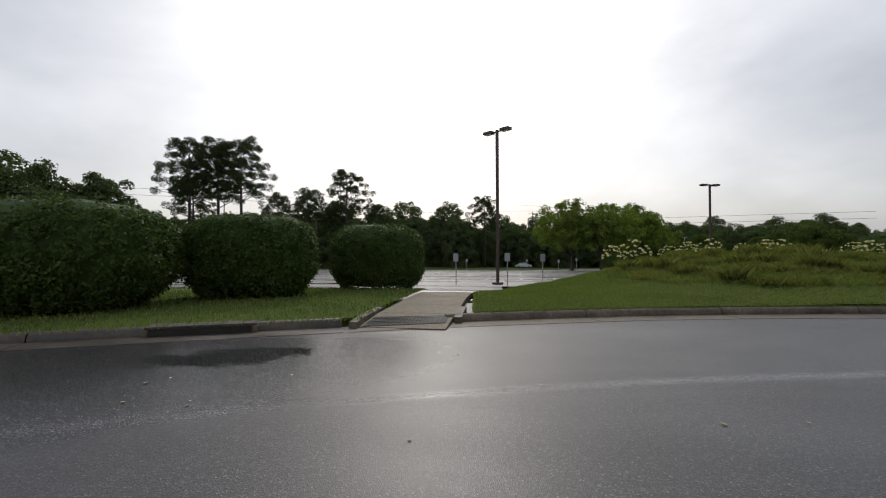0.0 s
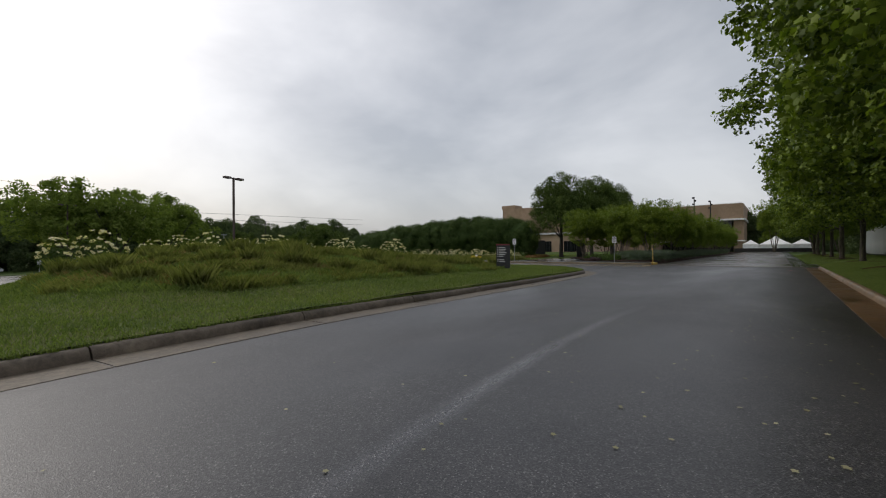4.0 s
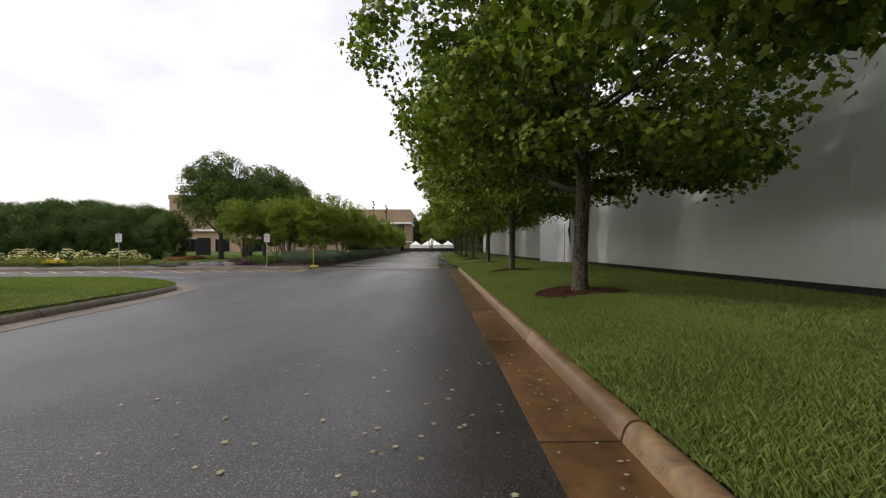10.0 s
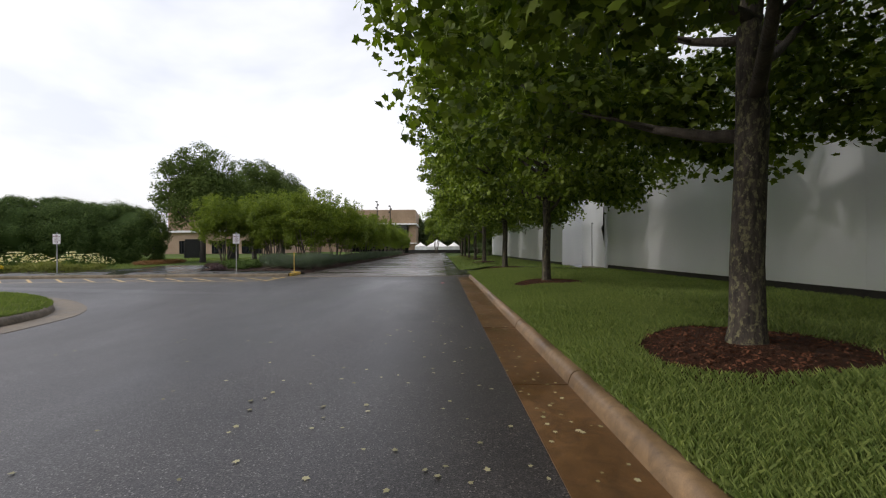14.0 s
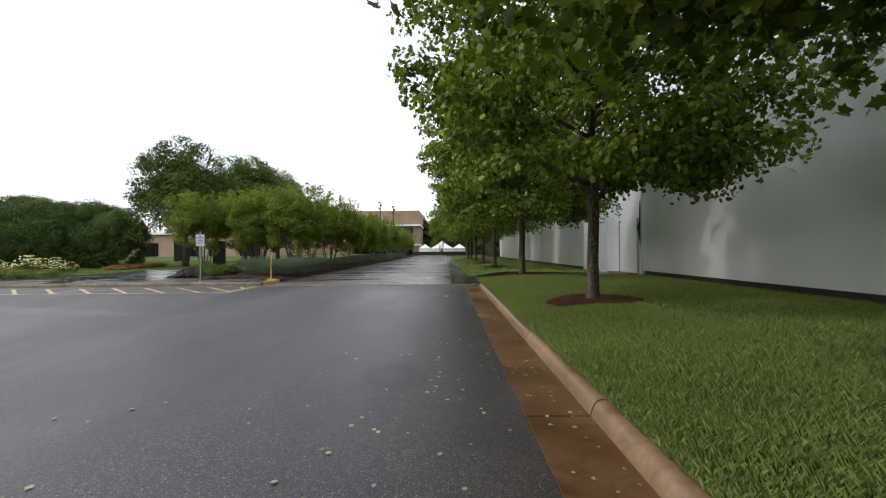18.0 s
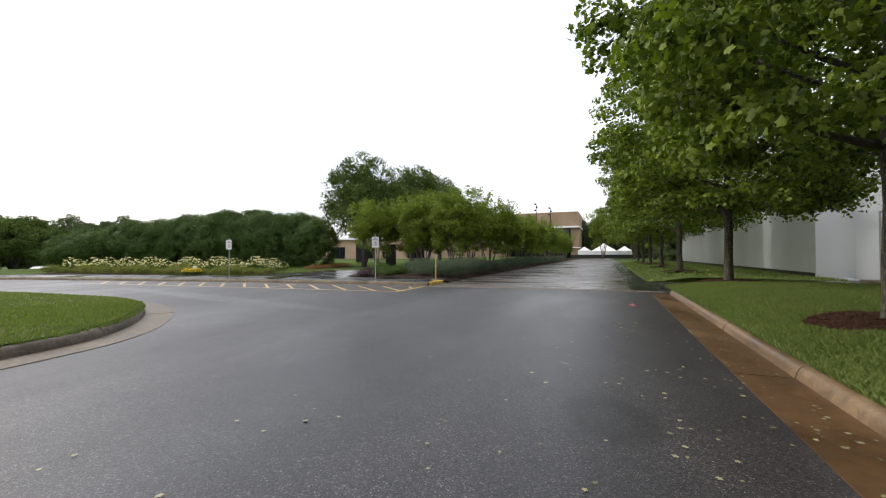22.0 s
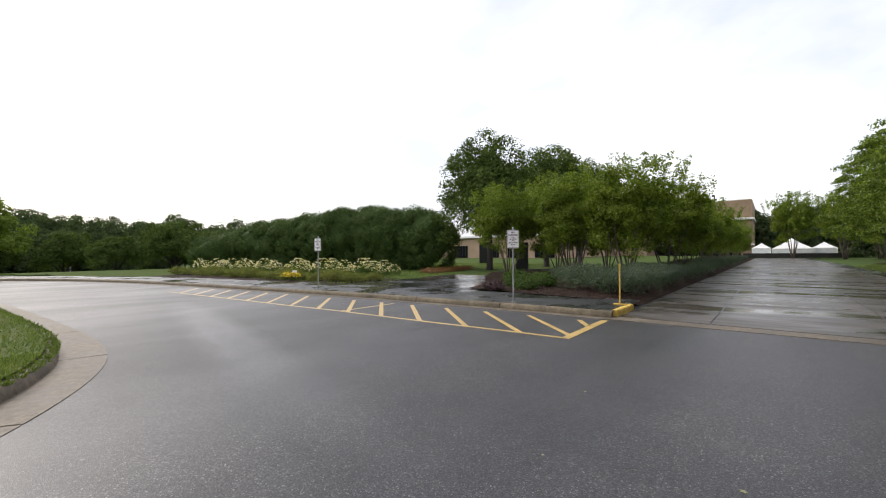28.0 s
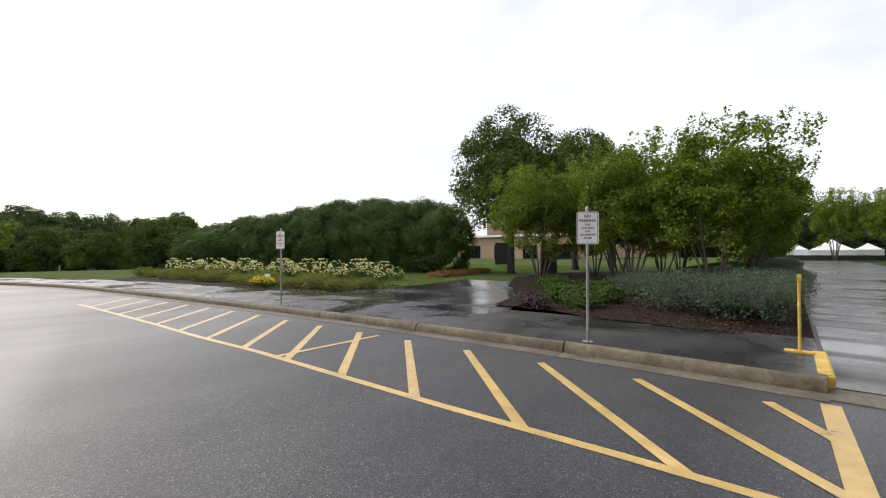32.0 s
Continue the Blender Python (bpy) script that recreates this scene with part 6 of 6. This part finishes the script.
yellow = flower_bush(85, 0.4, 0.35, ROSE_LEAF, YELLOW_FLOWER, 60, 90, "yellow_flowers", "bright yellow bedding flowers", "plant", "yellow flowers", 0.06, 0.07)
for i, (x, y) in enumerate([(41.75, 29.6), (41.8, 30.3)]):
    c = copy_thing(yellow, pose(x, y, 0.15)) if i else yellow
    c.matrix_basis = pose(x, y, 0.15, 0, 0, i * 40)
russet = flower_bush(87, 0.7, 0.32, RUSSET, ROSE, 110, 0, "russet_groundcover", "low russet groundcover below the hedge", "plant", "groundcover", 0.09)
for i in range(16):
    x, y = 52.0 + (i % 8) * 0.85, 28.2 + (i % 8) * 0.18 + (i // 8) * 0.6
    c = copy_thing(russet, pose(x, y, 0.15, 0, 0, i * 40)) if i else russet
    c.matrix_basis = pose(x, y, 0.15, 0, 0, i * 40)
border = flower_bush(89, 0.8, 0.55, GRASS_L, ROSE, 170, 0, "border_plant", "loose green border planting before the roses", "plant", "border planting", 0.09)
for i in range(30):
    x, y = 42.75 - (i % 15) * 0.13 + (i // 15) * 1.25 + 0.2 * math.sin(i * 2.2), 25.9 + (i % 15) * 1.28
    c = copy_thing(border, pose(x, y, 0.13, 0, 0, i * 57)) if i else border
    c.matrix_basis = pose(x, y, 0.13, 0, 0, i * 57) @ Matrix.Scale(0.9 + 0.25 * math.sin(i * 1.9), 4)
plate = empty("garden_sign", (42.0, 30.0, 0.15), "small pale plaque on a short stake in the border", "sign", turn=-70)
part("stake", box_bm(0.03, 0.03, 0.42, (0, 0, 0)), STEEL, plate)
part("plaque", box_bm(0.30, 0.015, 0.18, (0, -0.02, 0.36), 0.004), SIGN_WHITE, plate)


# ---- crape myrtles ----
def crape(seed, h, r0):
    r = np.random.default_rng(seed)
    e = empty("crape_myrtle", (0, 0, 0), "multi-stemmed crape myrtle with fresh green leaves", "tree", "crape myrtles")
    for k in range(7):
        a = k * 0.9 + r.uniform(-0.2, 0.2)
        L = r.uniform(0.8, 1.5)
        limb(e, (math.cos(a) * 0.12, math.sin(a) * 0.12, -0.05), (math.cos(a) * L, math.sin(a) * L, h * 0.62), 0.045, 0.015, r, BARK_PALE, "stem", 0.22, 7)
    C = crown_centres(r, 330, r0 * 0.95, h * 0.33, h * 0.60, 0.04, 10, -0.95)
    D = C - np.array([0, 0, h * 0.45])
    lump_crown("crown", r, C, r.uniform(0.28, 0.55, len(C)), D, 110, 0.12, CRAPE, e, OVAL, 0.8, -0.5, 0.7, 0.2, 0.1)
    # loose upright shoots over the crown
    S, A = [], []
    for k in range(34):
        a, q = r.uniform(0, 6.283), math.sqrt(r.uniform(0.02, 1)) * r0 * 0.9
        base = Vector((math.cos(a) * q, math.sin(a) * q, h * (0.62 + 0.29 * math.sqrt(max(0, 1 - (q / r0) ** 2)))))
        way = Vector((math.cos(a) * 0.35 * q / r0 + r.normal() * 0.15, math.sin(a) * 0.35 * q / r0 + r.normal() * 0.15, 1))
        for j in range(6):
            S.append(base + way * (j * 0.13 * r.uniform(0.8, 1.2)))
    add_crown("top_growth", r, np.array([tuple(v) for v in S]), 13, 0.075, 0.11, CRAPE, e, OVAL, 0.2, "", 0.3)
    return e


crapes = [crape(91, 5.9, 2.9), crape(92, 5.6, 2.7)]
CR = [(49.6, 14.3), (50.6, 17.3), (51.1, 21.5), (53.8, 18.8), (58.6, 21.6), (56.6, 14.0), (57.2, 17.6), (63.0, 14.1), (63.4, 17.8), (70, 14.0), (77, 14.0), (84, 14.2), (91, 14.0), (98, 14.1), (106, 14.0), (115, 14), (125, 14)]
for i, (x, y) in enumerate(CR):
    m = pose(x, y, 0.17, 0, 0, i * 77) @ Matrix.Scale(1.0 + 0.07 * math.sin(i * 2.7), 4)
    c = copy_thing(crapes[i % 2], m) if i > 1 else crapes[i]
    c.matrix_basis = m


# ---- big shade trees, willows, pines and woods ----
def broad_tree(name, seed, h, r0, trunk_h, material, label, group, n=520, per=30, size=0.2, spread=0.42, flat=0.5, egg=0.2, trunk_r=0.26, bark=BARK_DARK, far=False, lump=None):
    r = np.random.default_rng(seed)
    e = empty(name, (0, 0, 0), label, "tree", group)
    tb = tube_bm([(0, 0, -0.3), (0, 0, 0.3), (0.05, 0, trunk_h), (0, 0.08, h * 0.75)], [trunk_r * 1.4, trunk_r, trunk_r * 0.8, trunk_r * 0.2], 10)
    for k in range(6):
        a = k * 1.1 + r.uniform(-0.2, 0.2)
        z0 = trunk_h * (0.85 + 0.12 * k)
        tip = (math.cos(a) * r0 * 0.6, math.sin(a) * r0 * 0.6, trunk_h + (h - trunk_h) * r.uniform(0.35, 0.7))
        if far:
            tube_bm([(0, 0, z0), tip], [trunk_r * 0.4, 0.03], 6, True, tb)
        else:
            limb(e, (0, 0, z0), tip, trunk_r * 0.4, 0.03, r, bark)
    part("trunk", tb, bark, e, smooth=True)
    C = crown_centres(r, n, r0, (h - trunk_h) / 2, (h + trunk_h) / 2, 0.35 if lump is None else 0.05, 12, -0.8)
    t = np.clip((C[:, 2] - trunk_h) / (h - trunk_h), 0, 1)
    C[:, :2] *= (1 + egg * 0.5 - egg * t)[:, None]
    if lump:
        lump_crown("crown", r, C, r.uniform(*lump, len(C)), C - np.array([0, 0, (h + trunk_h) / 2 - 0.15 * h]), per, size, material, e, OVAL, 0.85, -0.5, flat, 0.2, 0.15)
    else:
        add_crown("crown", r, C, per, spread, size, material, e, OVAL, flat)
    return e


oak = broad_tree("oak_tree", 101, 10.6, 4.55, 2.2, OAK, "large rounded dark green oak on the lawn", "oaks", 560, 110, 0.19, 0.28, 0.42, 0.12, lump=(0.55, 1.05))
oak.matrix_basis = pose(58.0, 27.25, 0.2) @ Matrix.Scale(1.05, 4)
copy_thing(oak, pose(66.6, 26.2, 0.2, 0, 0, 130) @ Matrix.Scale(1.06, 4))
copy_thing(oak, pose(72.8, 25.2, 0.2, 0, 0, 220) @ Matrix.Scale(1.04, 4))
willow = broad_tree("willow_tree", 103, 9.5, 5.0, 1.8, WILLOW, "light green loose-crowned willow", "willows", 170, 90, 0.30, 0.40, 0.6, 0.25, 0.22, BARK_DARK, True, (0.55, 1.0))
willow.matrix_basis = pose(30.3, 87.0, -1.8, 0, 0, 40) @ Matrix.Scale(1.45, 4)
for x, y, s in ((16.5, 83, 1.05), (21, 79, 0.95)):
    copy_thing(willow, pose(x, y, fall(x, y) - 0.2, 0, 0, x * 30) @ Matrix.Scale(s, 4))
small = broad_tree("ornamental_tree", 105, 4.7, 3.3, 0.6, OAK, "low spreading dark green ornamental tree", "ornamental trees", 260, 80, 0.2, 0.36, 0.6, 0.1, 0.14, BARK_DARK, True, (0.4, 0.7))
small.matrix_basis = pose(47.5, 66, dip(66)) @ Matrix.Scale(1.25, 4)
for x, y, k in ((42.6, 70, 0.78), (50.2, 74, 1.25), (40, 84, 1.12), (33, 92, 1.2), (53.2, 70, 0.95)):
    copy_thing(small, pose(x, y, dip(y), 0, 0, x * 40) @ Matrix.Scale(k, 4))


def pine(seed, h):
    r = np.random.default_rng(seed)
    e = empty("pine_tree", (0, 0, 0), "tall dark loblolly pine with a bare lower trunk", "tree", "pines")
    tb = tube_bm([(0, 0, -0.5), (0.1, 0, h * 0.5), (0, 0.1, h - 1)], [0.36, 0.26, 0.06], 8)
    # upswept branches end in flat rounded needle masses with sky between them
    C, R = [], []
    for k in range(40):
        f = k / 39
        z = h * (0.56 + 0.41 * f) + r.uniform(-0.3, 0.3)
        a = k * 2.4 + r.uniform(-0.3, 0.3)
        L = h * 0.24 * math.sin(min(1.0, 0.30 + 1.0 * (1 - f)) * 1.45) * r.uniform(0.55, 1.12)
        tip = Vector((math.cos(a) * L, math.sin(a) * L, z + L * 0.10))
        tube_bm([(0, 0, z - L * 0.25), tip * 0.6 + Vector((0, 0, z * 0.4 - L * 0.02)), tip], [0.09, 0.06, 0.02], 5, True, tb)
        C.append(tip)
        R.append(r.uniform(0.95, 1.5))
        if L > 1.4:
            C.append(Vector((tip.x * 0.62 + r.normal() * 0.5, tip.y * 0.62 + r.normal() * 0.5, tip.z + 0.2)))
            R.append(r.uniform(0.7, 1.2))
    part("trunk", tb, BARK_DARK, e, smooth=True)
    C = np.array([tuple(c) for c in C])
    lump_crown("crown", r, C, R, C * np.array([0.3, 0.3, 0]) + np.array([0, 0, 1.0]), 210, 0.32, PINE, e, OVAL, 0.78, -0.7, 0.8, 0.2, 0.1)
    return e


pines = [pine(111, 26), pine(112, 24)]
PINES = [(-58, 74, 1.0), (-53, 75.5, 1.08), (-47.6, 75, 1.0), (-39.5, 86.6, 0.76), (-31, 87.7, 0.86), (-1.3, 116.7, 0.84), (-62, 80, 0.8), (-35, 92, 0.66), (-27, 96, 0.62), (-45, 84, 0.7)]
for i, (x, y, s) in enumerate(PINES):
    m = pose(x, y, fall(x, y) - 0.3, 0, 0, i * 73) @ Matrix.Scale(s, 4)
    c = copy_thing(pines[i % 2], m) if i > 1 else pines[i]
    c.matrix_basis = m
wood = [broad_tree("woodland_tree", 120 + k, 15 + k, 6.3, -3.0, WOODS, "dark green broad-leaved tree of the wood edge", "wood edge", 250, 100, 0.55, 0.72, 0.4, 0.06, 0.25, BARK_DARK, True, (1.0, 1.9)) for k in range(3)]
r2 = np.random.default_rng(77)
WT = []
for k in range(46):
    WT.append((-118 + k * 3.6 + r2.uniform(-1.2, 1.2), 124 + r2.uniform(-3, 6), r2.uniform(1.05, 1.25) if k < 31 else r2.uniform(0.72, 0.85)))
for k in range(12):
    WT.append((-64 - k * 3.6 + r2.uniform(-2, 2), 58 - k * 5 + r2.uniform(-3, 3), r2.uniform(1.0, 1.3)))
for k in range(26):
    WT.append((34 + k * 2.6 + r2.uniform(-1, 1), 124 - (k % 2) * 7 + r2.uniform(-3, 3), r2.uniform(0.85, 1.05) * (0.76 - 0.28 * ease((k - 5) / 9))))
for k in range(26):
    WT.append((20 + k * 1.9 + r2.uniform(-0.8, 0.8), 113 + 5 * (k % 2) + r2.uniform(-1.5, 1.5), r2.uniform(0.64, 0.74) * (1.0 - 0.25 * ease((k - 12) / 8))))
for k in range(18):
    WT.append((98 + k * 3.2, 122 - k * 1.6 + r2.uniform(-4, 4), r2.uniform(0.5, 0.62)))
for k in range(26):
    WT.append((24 + k * 2.5 + r2.uniform(-0.8, 0.8), 126 + r2.uniform(-2, 2), (0.80 - 0.22 * ease((k - 7) / 8)) * r2.uniform(0.95, 1.05)))
for k in range(40):
    WT.append((-70 + k * 4.6 + r2.uniform(-1.5, 1.5), 139 + r2.uniform(-3, 5), r2.uniform(1.0, 1.15) if k < 20 else r2.uniform(0.72, 0.85)))
for k in range(4):
    WT.append((-61 - k * 3.2, 46 + k * 5.5, 0.98 - 0.03 * k))
for k in range(14):
    WT.append((180 + r2.uniform(-5, 10), -34 + k * 3.6, r2.uniform(0.8, 1.1)))
for k in range(12):
    WT.append((100 + k * 5, -12 - (k % 3) * 5, r2.uniform(0.5, 0.8)))
for k in range(9):
    WT.append((118 + k * 5.5, -8.5 - k * 1.2, 0.72 + 0.06 * (k % 3)))
for i, (x, y, s) in enumerate(WT):
    m = pose(x, y, fall(x, y) - 0.3 if x < 60 else -0.1, 0, 0, i * 61) @ Matrix.Scale(s, 4)
    c = copy_thing(wood[i % 3], m) if i > 2 else wood[i]
    c.matrix_basis = m
for x, y, k in ((147, 5.6, 2.45), (143, -2.2, 2.3), (128, -5.5, 1.7), (150, -8, 2.3)):
    copy_thing(crapes[0], pose(x, y, 0.0, 0, 0, x * 31) @ Matrix.Diagonal((k * 0.78, k * 0.78, k, 1)))

# ---- poles and wires ----
for x, y, h in ((-62, 90, 17), (13, 128, 17), (60, 112, 11)):
    u = empty("utility_pole", (x, y, fall(x, y) - 0.2), "tall grey timber utility pole with a cross-arm", "pole", "utility poles")
    part("pole", tube_bm([(0, 0, 0), (0, 0, h)], [0.17, 0.11], 8), BARK_DARK, u)
    part("cross_arm", box_bm(2.4, 0.1, 0.12, (0, 0, h - 0.7)), BARK_DARK, u)
lp = empty("sign_post", (42.3, 95.0, -2.35), "thin pale post with a short cross-bar on the lawn", "post")
part("pole", tube_bm([(0, 0, 0), (0, 0, 7.2)], [0.09, 0.07], 8), STEEL, lp)
part("cross_bar", box_bm(1.1, 0.12, 0.12, (0, 0, 7.0), 0.02), STEEL, lp)
for dz in (0.0, 1.6):
    w = part("overhead_wire", tube_bm([(-150, 84, 21 - dz), (-62, 90, 16.3 - dz), (-25, 109, 14.2 - dz), (13, 128, 16.1 - dz), (45, 118, 11 - dz), (90, 108, 11 - dz)], [0.035] * 6, 5), IRON)
    tagged(w, "thin dark overhead power line", "cable")

# ---- fallen leaves on road and gutter ----
r3 = np.random.default_rng(9)
n = 620
X = r3.uniform(7, 38, n)
Y = 2.95 + np.abs(r3.normal(size=n)) * 2.0
V, T = leaf_cloud(r3, np.stack([X, Y, np.full(n, 0.012)], 1), 0.042, LOBED, 6.0, 0.08)
tagged(arrays_ob("fallen_leaves", V, T, FALLEN), "small pale fallen leaves scattered on the wet road", "leaves", kind="stuff")
n = 130
V, T = leaf_cloud(r3, np.stack([r3.uniform(-4, 38, n), r3.uniform(3.6, 11, n), np.full(n, 0.012)], 1), 0.036, LOBED, 6.0, 0.08)
tagged(arrays_ob("fallen_leaves", V, T, FALLEN), "sparse fallen leaves on the open asphalt", "leaves", kind="stuff")
n = 240
V, T = leaf_cloud(r3, np.stack([r3.uniform(8, 38, n), 2.92 + r3.beta(1.2, 1.6, n) * 0.5, np.full(n, 0.016)], 1), 0.036, LOBED, 6.0, 0.08)
tagged(arrays_ob("fallen_leaves", V, T, FALLEN), "pale fallen leaves caught in the brown gutter", "leaves", kind="stuff")
